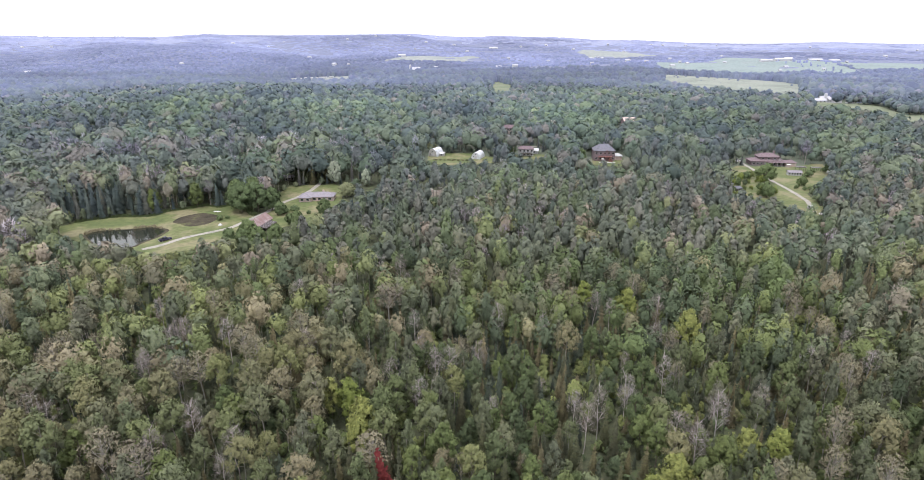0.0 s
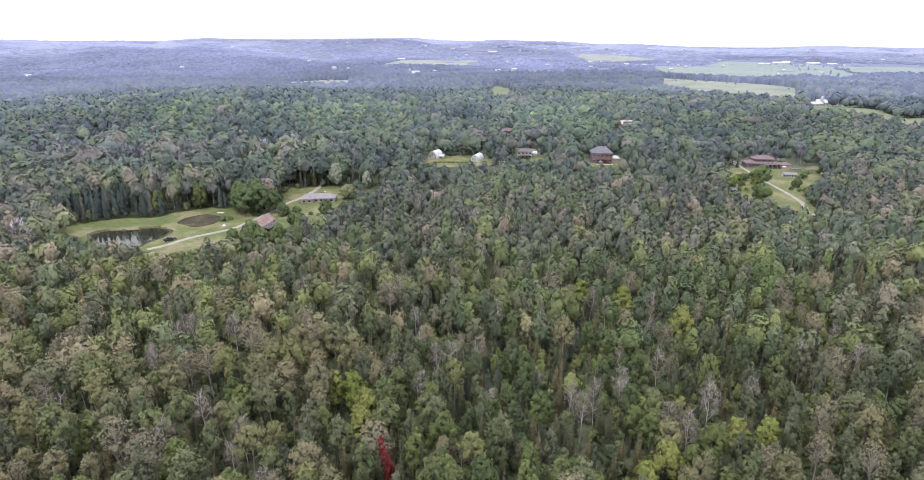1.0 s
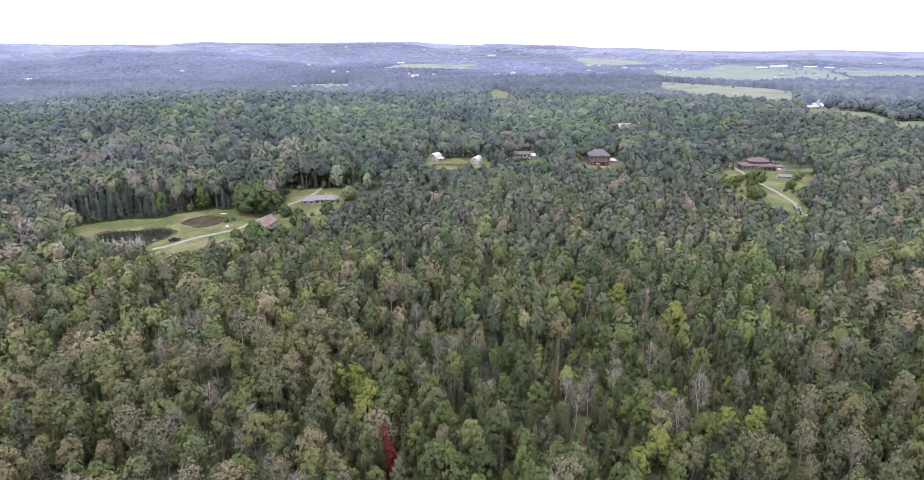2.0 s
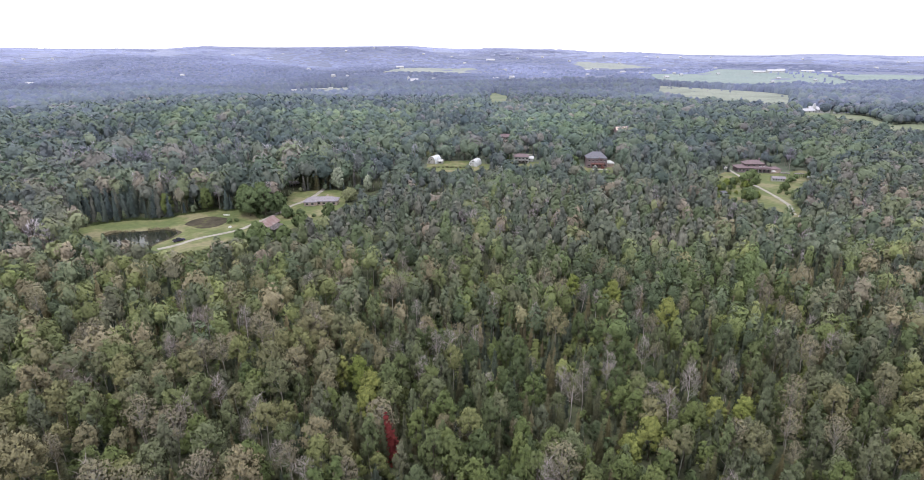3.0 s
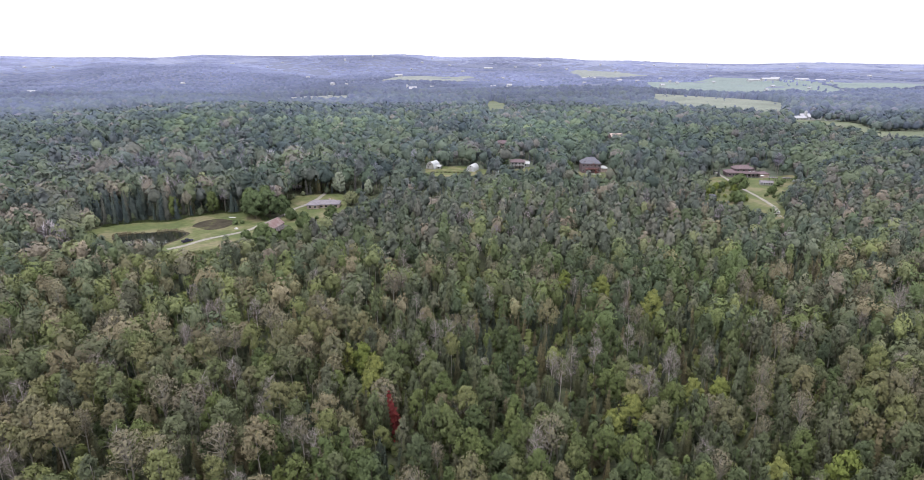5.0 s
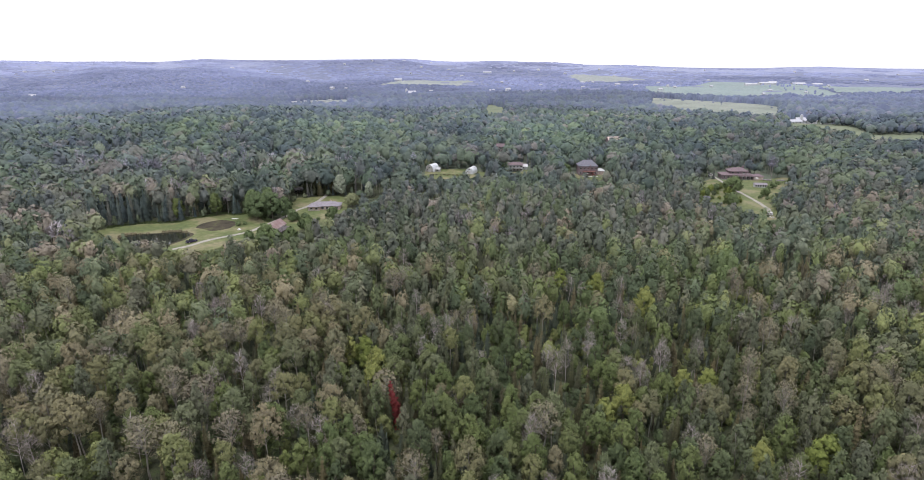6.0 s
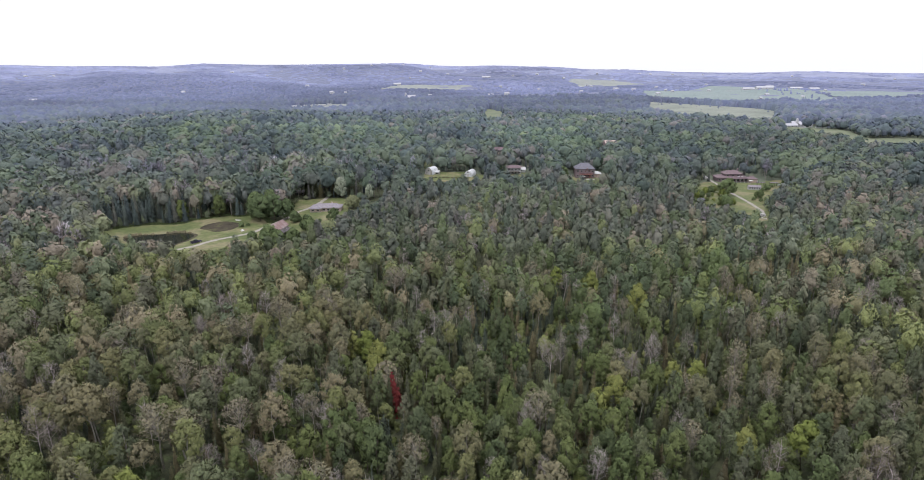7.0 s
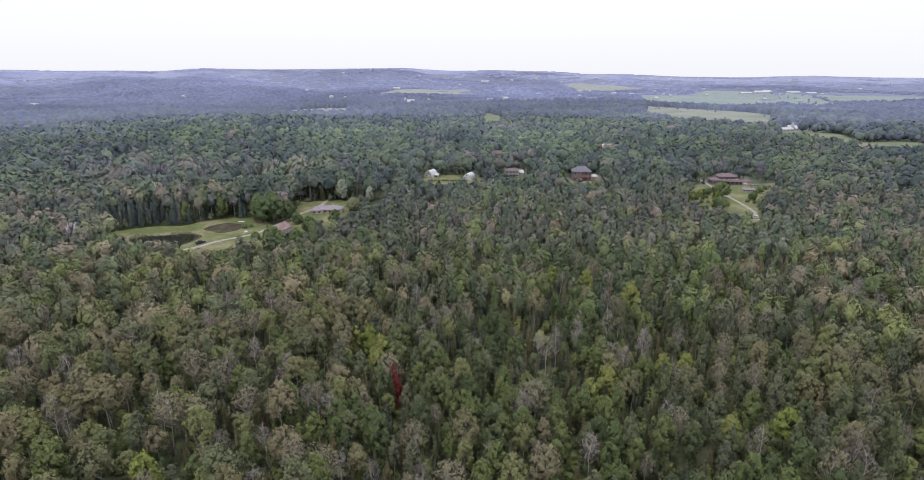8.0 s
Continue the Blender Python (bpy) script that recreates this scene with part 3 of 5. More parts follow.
def scatter(x0, x1, y0, y1, step, rg):
    gx, gy = np.meshgrid(np.arange(x0, x1, step), np.arange(y0, y1, step * 0.87))
    gx = gx + (np.arange(gx.shape[0]) % 2)[:, None] * step / 2
    x, y = gx.ravel(), gy.ravel()
    return x + rg.uniform(-0.38, 0.38, len(x)) * step, y + rg.uniform(-0.38, 0.38, len(x)) * step


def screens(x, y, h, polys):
    """Trees that would hide an opening or a house from the camera's start, 86 m up."""
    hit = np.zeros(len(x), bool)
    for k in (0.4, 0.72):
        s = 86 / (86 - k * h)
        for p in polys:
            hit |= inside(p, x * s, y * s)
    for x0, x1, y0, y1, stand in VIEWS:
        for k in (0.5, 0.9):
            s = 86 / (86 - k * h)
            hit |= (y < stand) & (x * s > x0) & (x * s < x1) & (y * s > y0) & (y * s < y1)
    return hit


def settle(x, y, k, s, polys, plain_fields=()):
    """Clears the openings; what would screen them from the camera is shrunk to low young growth, or goes."""
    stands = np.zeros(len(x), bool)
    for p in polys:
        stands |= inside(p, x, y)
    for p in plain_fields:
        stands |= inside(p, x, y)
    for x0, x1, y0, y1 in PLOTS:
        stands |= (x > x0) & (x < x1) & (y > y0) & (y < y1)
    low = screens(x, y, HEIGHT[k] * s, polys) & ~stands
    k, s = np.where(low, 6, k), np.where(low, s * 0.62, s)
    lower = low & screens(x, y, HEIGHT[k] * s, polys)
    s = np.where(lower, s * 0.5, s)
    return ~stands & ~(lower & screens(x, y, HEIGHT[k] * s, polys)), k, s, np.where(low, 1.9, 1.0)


# house plots, and ground kept low-grown to give the camera a view of each: x from, to, y from, to, and for views the
# line up to which it holds
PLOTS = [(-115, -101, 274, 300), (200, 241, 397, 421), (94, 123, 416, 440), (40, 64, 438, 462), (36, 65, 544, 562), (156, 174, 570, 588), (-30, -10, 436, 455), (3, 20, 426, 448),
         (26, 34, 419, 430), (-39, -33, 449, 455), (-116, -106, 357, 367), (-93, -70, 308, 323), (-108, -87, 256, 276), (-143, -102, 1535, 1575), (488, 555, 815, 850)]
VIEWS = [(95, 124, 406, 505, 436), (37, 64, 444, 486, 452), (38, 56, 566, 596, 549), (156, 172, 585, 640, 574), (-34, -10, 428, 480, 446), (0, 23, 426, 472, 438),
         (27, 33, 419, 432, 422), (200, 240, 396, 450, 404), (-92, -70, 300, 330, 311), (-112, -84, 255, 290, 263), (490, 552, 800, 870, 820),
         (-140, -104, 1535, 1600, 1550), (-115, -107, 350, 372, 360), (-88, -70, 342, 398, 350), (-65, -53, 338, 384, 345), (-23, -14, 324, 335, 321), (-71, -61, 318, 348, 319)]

# explicit trees: dead, thin, bright and spruce ones that stand out
DEAD_AT = [(-60, 92), (-69, 123), (-46, 96), (-46, 90), (-58, 104), (-78, 137), (26, 103), (30, 108), (45, 101), (47, 96), (45, 159), (-7, 128), (57, 155), (82, 172), (49, 122), (103, 127), (55, 105), (68, 112), (-41, 163), (-52, 168), (-93, 70), (-88, 68), (-52, 63), (16, 72), (29, 58), (50, 71), (65, 59), (82, 53), (81, 48), (91, 87)]
TAN_AT = [(-54, 132), (-58, 136), (-68, 119), (-64, 122), (-69, 91), (30, 175), (-23, 161), (-61, 71), (-50, 75), (-66, 70), (-28, 55), (19, 76), (-18, 93), (-1, 49), (-62, 89)]
BRIGHT_AT = [(-26, 113), (62, 142), (41, 90), (65, 98), (59, 99), (-31, 115), (-22, 105), (51, 163), (39, 170), (64, 68), (76, 66), (-63, 52), (-76, 57), (35, 85), (-22, 101)]
SPRUCE_AT = [(-56, 76), (12, 59), (50, 74), (47, 51), (-9, 52), (-86, 54), (37, 53), (52, 54), (-20, 88), (-12, 86), (-22, 92)]
POINTED_AT = [(-24, 110), (-39, 112), (-24, 91), (-15, 96), (17, 116), (20, 100), (17, 101), (15, 100), (23, 97), (31, 105), (32, 101), (23, 113), (-23, 104), (-19, 98), (-17, 89), (23, 92), (26, 94), (4, 99), (-3, 108), (51, 106), (65, 117), (68, 102), (87, 120), (-43, 99), (-59, 107), (36, 93), (8, 90)]
RED_AT = (-15.7, 91.0)


def species(x, y, rg):
    """The mix of kinds over the woods."""
    n = len(x)
    p = np.tile(np.array([0.15, 0.25, 0.21, 0.18, 0.05, 0.065, 0.11]), (n, 1))
    west = (x < -25 + 10 * np.sin(y * 0.07)) & (y < 215)
    p[west] = (0.50, 0.15, 0.10, 0.07, 0.09, 0.06, 0.03)
    strip = (y > 205) & (y < 420) & (x > -62) & (x < 185)
    p[strip] = (0.06, 0.76, 0.10, 0.04, 0.01, 0.02, 0.015)
    mid_w = (y >= 225) & (y < 470) & (x <= -62)
    p[mid_w] = (0.38, 0.24, 0.17, 0.10, 0.02, 0.08, 0.01)
    east = (x > 185) & (y > 180)
    p[east] = (0.20, 0.36, 0.24, 0.14, 0.02, 0.03, 0.01)
    back = y >= 440
    p[back] = (0.16, 0.22, 0.46, 0.10, 0.02, 0.03, 0.01)
    for cx, cy, r in ((-185, 282, 22), (-165, 291, 10), (-98, 357, 12), (-72, 362, 12), (78, 425, 13), (35, 455, 14), (128, 440, 14), (62, 465, 12)):
        p[np.hypot(x - cx, y - cy) < r] = (0.03, 0.05, 0.07, 0.82, 0.0, 0.03, 0.0)
    for cx, cy, r in ((-205, 388, 34), (-150, 372, 16), (-172, 420, 18), (-262, 372, 20), (82, 436, 8), (-95, 395, 12)):
        p[np.hypot(x - cx, (y - cy) * 1.3) < r] = (0.22, 0.08, 0.06, 0.02, 0.0, 0.62, 0.0)
    for cx, cy, r in ((80, 560, 62), (95, 640, 50), (-260, 600, 75), (-150, 640, 80), (-40, 560, 40), (230, 520, 45)):
        p[np.hypot(x - cx, y - cy) < r] = (0.06, 0.06, 0.84, 0.03, 0.0, 0.01, 0.0)
    for k, s in ((0, 0.03), (1, 0.022), (2, 0.014), (3, 0.024), (4, 0.04), (5, 0.022), (6, 0.035)):
        p[:, k] *= np.exp(2.6 * noise_at(x, y, s, 10.5 * k + 3.3))
    c = np.cumsum(p / p.sum(1, keepdims=True), 1)
    return (rg.uniform(0, 1, n)[:, None] > c).sum(1).clip(0, 6)


HEIGHT = np.array([15.0, 14.3, 13.8, 11.3, 14.8, 13.8, 7.3])

# upper storey and undergrowth of the near and middle woods
def west_of(x, y):
    return (x < -22 + 12 * np.sin(y * 0.07)) & (y < 225)


wx, wy = scatter(-330, 20, -110, 240, 6.4, rng)
w_in = west_of(wx, wy)
wx, wy = wx[w_in], wy[w_in]
ex, ey = scatter(-330, 330, -110, 200, 5.2, rng)
fx, fy = scatter(-330, 330, 200, 330, 5.7, rng)
ex, ey = np.concatenate([ex, fx]), np.concatenate([ey, fy])
e_in = ~west_of(ex, ey)
ex, ey = ex[e_in], ey[e_in]
ux, uy = scatter(-230, 240, 25, 470, 6.2, rng)
fringe = uy < 180
for p in OPENINGS:
    mx, my = np.mean(p, 0)
    fringe |= inside([(mx + (a - mx) * 1.35, my + (b - my) * 1.35) for a, b in p], ux, uy)
ux, uy = ux[fringe], uy[fringe]
tx, ty = np.concatenate([wx, ex]), np.concatenate([wy, ey])
tk = species(tx, ty, rng)
uk = np.where(rng.uniform(0, 1, len(ux)) < 0.36, 3, 6)
ts = rng.uniform(0.74, 1.16, len(tx))
ts *= np.where((tx > -25) & (tx < 70) & (ty < 150), 0.9, 1.0)
ts *= np.where((ty > 225) & (tx < -62), np.where(ty > 268, 1.42, 1.2), 1.0)
us = rng.uniform(0.5, 0.85, len(ux))
tw = np.concatenate([np.full(len(wx), 1.03), np.full(len(ex), 0.94), np.full(len(ux), 1.0)])
tx, ty, tk, ts = (np.concatenate(p) for p in ((tx, ux), (ty, uy), (tk, uk), (ts, us)))
tw = np.where(tk == 3, 1.0, tw)
for spots, gap in ((DEAD_AT, 3.4), (TAN_AT, 4.2), (BRIGHT_AT, 4.0), (SPRUCE_AT, 2.6), (POINTED_AT, 2.4), ([RED_AT], 2.6), ([(-15.3, 87), (-14.8, 83), (-14.2, 79)], 2.4)):
    for px_, py_ in spots:
        keep = np.hypot(tx - px_, ty - py_) > gap
        tx, ty, tk, ts, tw = tx[keep], ty[keep], tk[keep], ts[keep], tw[keep]
# trees towards the camera are shrunk so that these spruces show
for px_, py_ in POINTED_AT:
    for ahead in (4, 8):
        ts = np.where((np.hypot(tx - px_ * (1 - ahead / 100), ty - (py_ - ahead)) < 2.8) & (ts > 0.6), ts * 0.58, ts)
n_fringe = int((np.isin(tx, ux) & (ty > 250)).sum()) if ty[-1] > 250 else 0
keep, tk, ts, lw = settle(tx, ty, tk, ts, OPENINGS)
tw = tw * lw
keep &= (ty < 320) | (np.arange(len(tx)) >= len(tx) - n_fringe)
tk = np.where((ty > 195) & (tk == 4), 0, tk)
tx, ty, tk, ts, tw = tx[keep], ty[keep], tk[keep], ts[keep], tw[keep]

# the nearest of each kind are trees of their own
dist = np.hypot(tx * 0.75, ty - 35)
own = np.zeros(len(tx), bool)
LIMIT = (175, 175, 145, 160, 75, 80, 110)
visible_belt = (ty > 36) & (np.abs(tx) < 70 + 0.85 * ty)
for k in range(7):
    ids = np.where((tk == k) & visible_belt)[0]
    ids = ids[np.argsort(dist[ids])][:LIMIT[k]]
    own[ids] = True
masters = {}
for k in range(8):
    for s in range(7):
        masters[k, s] = None


def plant(k, x, y, scale, seed, wide=1.0):
    s = seed % 7
    turn = pose(x, y, float(land(x, y)) - 0.1, rz=(seed * 137.5) % 360) @ Matrix.Diagonal((scale * wide, scale * wide, scale * (0.94 + 0.12 * ((seed * 0.618) % 1)), 1))
    if masters[k, s] is None:
        masters[k, s] = make_tree(k, 100 * k + s, turn)
        masters[k, s].matrix_basis = turn
        return masters[k, s]
    src = masters[k, s]
    made = copy_thing(src, Matrix.Identity(4))
    made.matrix_basis = turn
    return made


for i in np.where(own)[0]:
    plant(int(tk[i]), float(tx[i]), float(ty[i]), float(ts[i]), int(i), float(tw[i]))
for j, (x, y) in enumerate(DEAD_AT):
    plant(5, x, y, 1.0 + 0.12 * math.sin(j * 1.7), j * 3 + 1)
for j, (x, y) in enumerate(TAN_AT):
    plant(4, x, y, 1.06 + 0.08 * math.sin(j * 2.3), j * 5 + 2, 1.3)
for j, (x, y) in enumerate(BRIGHT_AT):
    plant(7, x, y, 1.02 + 0.12 * math.sin(j * 1.3), j * 5 + 3, 1.05)
for j, (x, y) in enumerate(SPRUCE_AT):
    plant(3, x, y, 1.0 + 0.1 * math.sin(j * 1.9), j * 2 + 1)
for j, (x, y) in enumerate(POINTED_AT):
    plant(3, x, y, 0.98 + 0.1 * math.sin(j * 1.9), j * 2 + 1)
red = make_tree(3, 377, pose(*RED_AT, 0, ry=-4) @ Matrix.Diagonal((1.75, 1.75, 1.14, 1)), M_RED, "rust-red dead spruce standing among green trees", "red_spruce_tree", "single trees")


# ---- woods that cannot be counted: joined ----
def low_tree(kind, seed, detail, girth=1.0):
    """A light tree for the middle distance; detail: puffs, sprays a puff, their size, the heart's share. The last vertices are the stem's."""
    rg = np.random.default_rng(seed)
    puffs, per, size, heart = detail
    h = HEIGHT[kind] * rg.uniform(0.85, 1.15)
    r = (3.2, 2.6, 3.4, 1.8, 3.1, 2.4, 1.9)[kind] * rg.uniform(0.8, 1.2) * (1.2 if kind == 3 else girth)
    low = h * (0.38, 0.28, 0.22, 0.06, 0.4, 0, 0.08)[kind]
    if not puffs:
        v, f = tiers(rg, h, r, low) if kind == 3 else dome(rg, h, r * 1.05, 0.2)
        # raised normals keep far crowns evenly lit and low in contrast
        return v, f, len(v), crown_normals(v, f, 0.2, r, rg, 0.1, 1.6)
    taper = (0.12, 0.45, 0.12, 0, 0.1, 0.2, 0.25)[kind]
    if kind == 5:
        rows, _ = bare_rows(rg, h, 0.17, 2.8, 1)
        tv, tf = tubes(rows[5:], 3)
        v, f, nm, _ = leafy_crown(rg, h, 2.4, h * 0.4, 8, per // 2 + 2, size * 1.3, taper, 0.0, -0.5, 0.6, 0.0, 1.7, 0.14)
        v, f, nm = *stack((v, f), (tv, tf)), np.vstack([nm, crown_normals(tv, tf, low, r, rg, 1.0)])
    elif kind == 3:
        v, f = stack(tiers(rg, h * 0.97, r * 0.72, low, 6, 6), cone_crown(rg, h, r, 0.5, int(puffs * per * 0.7), size * 0.75))
        nm = crown_normals(v, f, low, r, rg, 0.6)
    else:
        v, f, nm, _ = leafy_crown(rg, h, r, low, puffs, per, size, taper, 0.0, -0.5, 0.28, heart, 1.2, 0.85, 0.9)
    tv, tf = tubes([((0, 0, 0), 0.2, (0.15, 0.1, h * 0.7), 0.08)], 3)
    return np.vstack([v, tv]), np.vstack([f, tf + len(v)]), len(v), np.vstack([nm, crown_normals(tv, tf, 0, 1, rg, 1.0)])


STEM = [(0.30, 0.28, 0.25), (0.26, 0.245, 0.22), (0.09, 0.075, 0.06), (0.08, 0.06, 0.05), (0.32, 0.30, 0.27), (0.30, 0.27, 0.26), (0.09, 0.075, 0.06)]


# haze colours of the middle, near and far range, painted into the trees' tints
HAZE_MID = np.array((0.146, 0.166, 0.302))
HAZE_NEAR = np.array((0.125, 0.158, 0.272))
HAZE_FAR = np.array((0.230, 0.250, 0.405))


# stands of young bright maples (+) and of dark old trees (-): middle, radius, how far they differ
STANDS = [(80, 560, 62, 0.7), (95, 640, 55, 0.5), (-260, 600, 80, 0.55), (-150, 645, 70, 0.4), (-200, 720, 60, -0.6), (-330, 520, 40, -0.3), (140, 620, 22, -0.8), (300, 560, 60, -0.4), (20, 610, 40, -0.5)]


def haze_tint(cols, x, y, rg):
    """Distance haze mixed into the leaf colours, paler and bluer with range, tree by tree."""
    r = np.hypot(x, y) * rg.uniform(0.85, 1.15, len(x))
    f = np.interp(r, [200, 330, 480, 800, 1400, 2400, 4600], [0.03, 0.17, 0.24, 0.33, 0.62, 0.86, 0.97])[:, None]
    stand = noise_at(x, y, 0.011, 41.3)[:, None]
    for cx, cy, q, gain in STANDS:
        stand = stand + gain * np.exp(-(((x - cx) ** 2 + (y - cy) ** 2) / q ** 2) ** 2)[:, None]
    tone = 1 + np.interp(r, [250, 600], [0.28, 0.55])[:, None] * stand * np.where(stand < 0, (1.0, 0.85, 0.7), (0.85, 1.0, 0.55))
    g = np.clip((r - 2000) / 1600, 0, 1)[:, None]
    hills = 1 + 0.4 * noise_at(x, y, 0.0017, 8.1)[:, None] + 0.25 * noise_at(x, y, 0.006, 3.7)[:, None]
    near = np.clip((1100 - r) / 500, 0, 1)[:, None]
    return cols * tone * (1 - f) + (HAZE_NEAR * near + HAZE_MID * (1 - g) * (1 - near) + HAZE_FAR * g) * hills * f


def joined(name, x, y, k, s, detail, mat, label, rg, tints=TINTS, wide=1.0, girth=1.0, vary=0.26):
    wide = np.broadcast_to(wide, len(x))
    VV, FF, TT, SS, base = [], [], [], [], 0
    for kk in range(7):
        for var in range(5):
            ids = np.where((k == kk) & (np.arange(len(k)) % 5 == var))[0]
            if not len(ids):
                continue
            v, f, nl, nm = low_tree(kk, 900 + 10 * kk + var, detail, girth)
            a = rg.uniform(0, 2 * math.pi, len(ids))
            ca, sa, sc = np.cos(a), np.sin(a), s[ids]
            wd = np.minimum(wide[ids], 1.1 if kk == 3 else 9.0) * rg.uniform(0.74, 1.28, len(ids))
            P = np.empty((len(ids), len(v), 3))
            P[:, :, 0] = (v[None, :, 0] * ca[:, None] - v[None, :, 1] * sa[:, None]) * (sc * wd)[:, None] + x[ids, None]
            P[:, :, 1] = (v[None, :, 0] * sa[:, None] + v[None, :, 1] * ca[:, None]) * (sc * wd)[:, None] + y[ids, None]
            P[:, :, 2] = v[None, :, 2] * sc[:, None] + (land(x[ids], y[ids]) - 0.1)[:, None]
            pick = np.clip((0.5 + 0.7 * noise_at(x[ids], y[ids], 0.03, 17.7 + kk) + rg.uniform(-0.4, 0.4, len(ids))) * len(tints[kk]), 0, len(tints[kk]) - 1).astype(int)
            cols = np.array(tints[kk])[pick] * rg.uniform(1 - vary, 1 + vary, (len(ids), 1))
            cols = haze_tint(cols, x[ids], y[ids], rg)
            C = np.repeat(cols[:, None, :], len(v), 1)
            C[:, nl:] = STEM[kk]
            SS.append(np.stack([nm[None, :, 0] * ca[:, None] - nm[None, :, 1] * sa[:, None], nm[None, :, 0] * sa[:, None] + nm[None, :, 1] * ca[:, None],
                                np.repeat(nm[None, :, 2], len(ids), 0)], 2).reshape(-1, 3))
            VV.append(P.reshape(-1, 3))
            TT.append(C.reshape(-1, 3))
            FF.append((f[None] + (np.arange(len(ids)) * len(v))[:, None, None]).reshape(-1, 3) + base)
            base += len(ids) * len(v)
    FF = np.concatenate(FF)
    me = tri_mesh(name, np.concatenate(VV), FF, np.concatenate(TT), np.ones(len(FF), bool), np.concatenate(SS))
    ob = part(name, me, mat)
    return tagged(ob, label, "woods", kind="stuff")


rest = ~own
belt = rest & (np.abs(tx) < 66 + 0.86 * np.maximum(ty, 0)) & (ty > 32)
nearer = belt & (ty < 200)
joined("near_woods", tx[nearer], ty[nearer], tk[nearer], ts[nearer], (13, 21, 0.46, 0.6), M_FOREST, "dense mixed woods of aspen, maple and spruce", rng, wide=tw[nearer], tints=[[tuple(1.12 * q for q in c) for c in cols] for cols in TINTS])
further = belt & (ty >= 200)
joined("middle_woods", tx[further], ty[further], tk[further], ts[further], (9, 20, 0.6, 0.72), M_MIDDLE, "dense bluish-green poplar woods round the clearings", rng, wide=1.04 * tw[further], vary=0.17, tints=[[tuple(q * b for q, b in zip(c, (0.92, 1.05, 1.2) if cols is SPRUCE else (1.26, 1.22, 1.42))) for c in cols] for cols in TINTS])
gx, gy = scatter(-190, 190, 42, 200, 3.8, rng)
gk = np.where(rng.uniform(0, 1, len(gx)) < 0.4, 3, 6)
gs = rng.uniform(0.28, 0.62, len(gx)) * np.where(gk == 3, 1.35, 1.0)
g_in = (np.abs(gx) < 60 + 0.86 * gy) & ~inside(MEADOW, gx * 1.05, gy * 1.05)
g_in &= np.hypot(gx - RED_AT[0], gy - RED_AT[1]) > 2.0
gx, gy, gk, gs = gx[g_in], gy[g_in], gk[g_in], gs[g_in]
joined("undergrowth", gx, gy, gk, gs, (4, 8, 0.64, 0.7), M_FOREST, "dark undergrowth of shrubs and small spruces", rng, wide=np.where(gk == 6, 1.5, 1.1))
outer = rest & ~belt
outer &= (np.abs(tx) < 80) | (np.arange(len(tx)) % 7 == 0)
below = outer & (np.abs(tx) < 55) & (ty > -80) & (ty < 40)
joined("lower_woods", tx[below], ty[below], tk[below], ts[below], (9, 14, 0.6, 0.7), M_FOREST, "dense mixed woods of aspen, maple and spruce", rng, wide=1.1)
outer &= ~below
joined("outer_woods", tx[outer], ty[outer], tk[outer], ts[outer], (5, 4, 1.2, 0.8), M_FOREST, "dense mixed woods stretching away", rng, wide=1.3)

bx, by = scatter(-640, 640, 318, 640, 8.3, rng)
keep = np.abs(bx) < 60 + 0.86 * by
bx, by = bx[keep], by[keep]
bk = species(bx, by, rng)
bk = np.where(bk == 4, 0, bk)
bs = rng.uniform(0.68, 1.28, len(bx)) * np.where((bx < -62) & (by < 420), 1.35, 1.0)
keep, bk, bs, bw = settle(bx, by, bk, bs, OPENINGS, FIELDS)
bx, by, bk, bs, bw = bx[keep], by[keep], bk[keep], bs[keep], bw[keep]
# extra blue in both sets puts distance haze into the leaf colours
hazed_tints = [[tuple(np.array(c) * (0.76, 0.79, 1.06)) for c in cols] for cols in TINTS]
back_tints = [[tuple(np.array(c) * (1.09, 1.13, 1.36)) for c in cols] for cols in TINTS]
bw = np.where(bk == 2, 1.16, 1.0) * bw
edge = np.hypot(bx, by) < 445
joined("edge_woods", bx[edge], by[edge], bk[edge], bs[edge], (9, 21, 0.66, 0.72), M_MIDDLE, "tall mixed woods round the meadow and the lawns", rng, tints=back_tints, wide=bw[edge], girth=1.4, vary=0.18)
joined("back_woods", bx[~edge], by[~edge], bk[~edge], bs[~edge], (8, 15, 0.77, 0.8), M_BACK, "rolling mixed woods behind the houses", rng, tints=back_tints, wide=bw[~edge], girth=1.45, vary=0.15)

cx, cy = scatter(-1350, 1350, 632, 1500, 10.2, rng)
keep = np.abs(cx) < 80 + 0.86 * cy
cx, cy = cx[keep], cy[keep]
ck = species(cx, cy, rng)
cs = rng.uniform(0.8, 1.15, len(cx)) * np.where((ck == 2) | (ck == 3), 1.12, 1.0)
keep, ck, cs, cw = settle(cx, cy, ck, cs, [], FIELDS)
keep &= ck != 5
ck = np.where(ck == 3, 2, ck)
cx, cy, ck, cs, cw = cx[keep], cy[keep], ck[keep], cs[keep], cw[keep]
hill = np.hypot(cx, cy) + rng.uniform(-45, 45, len(cx)) < 1010
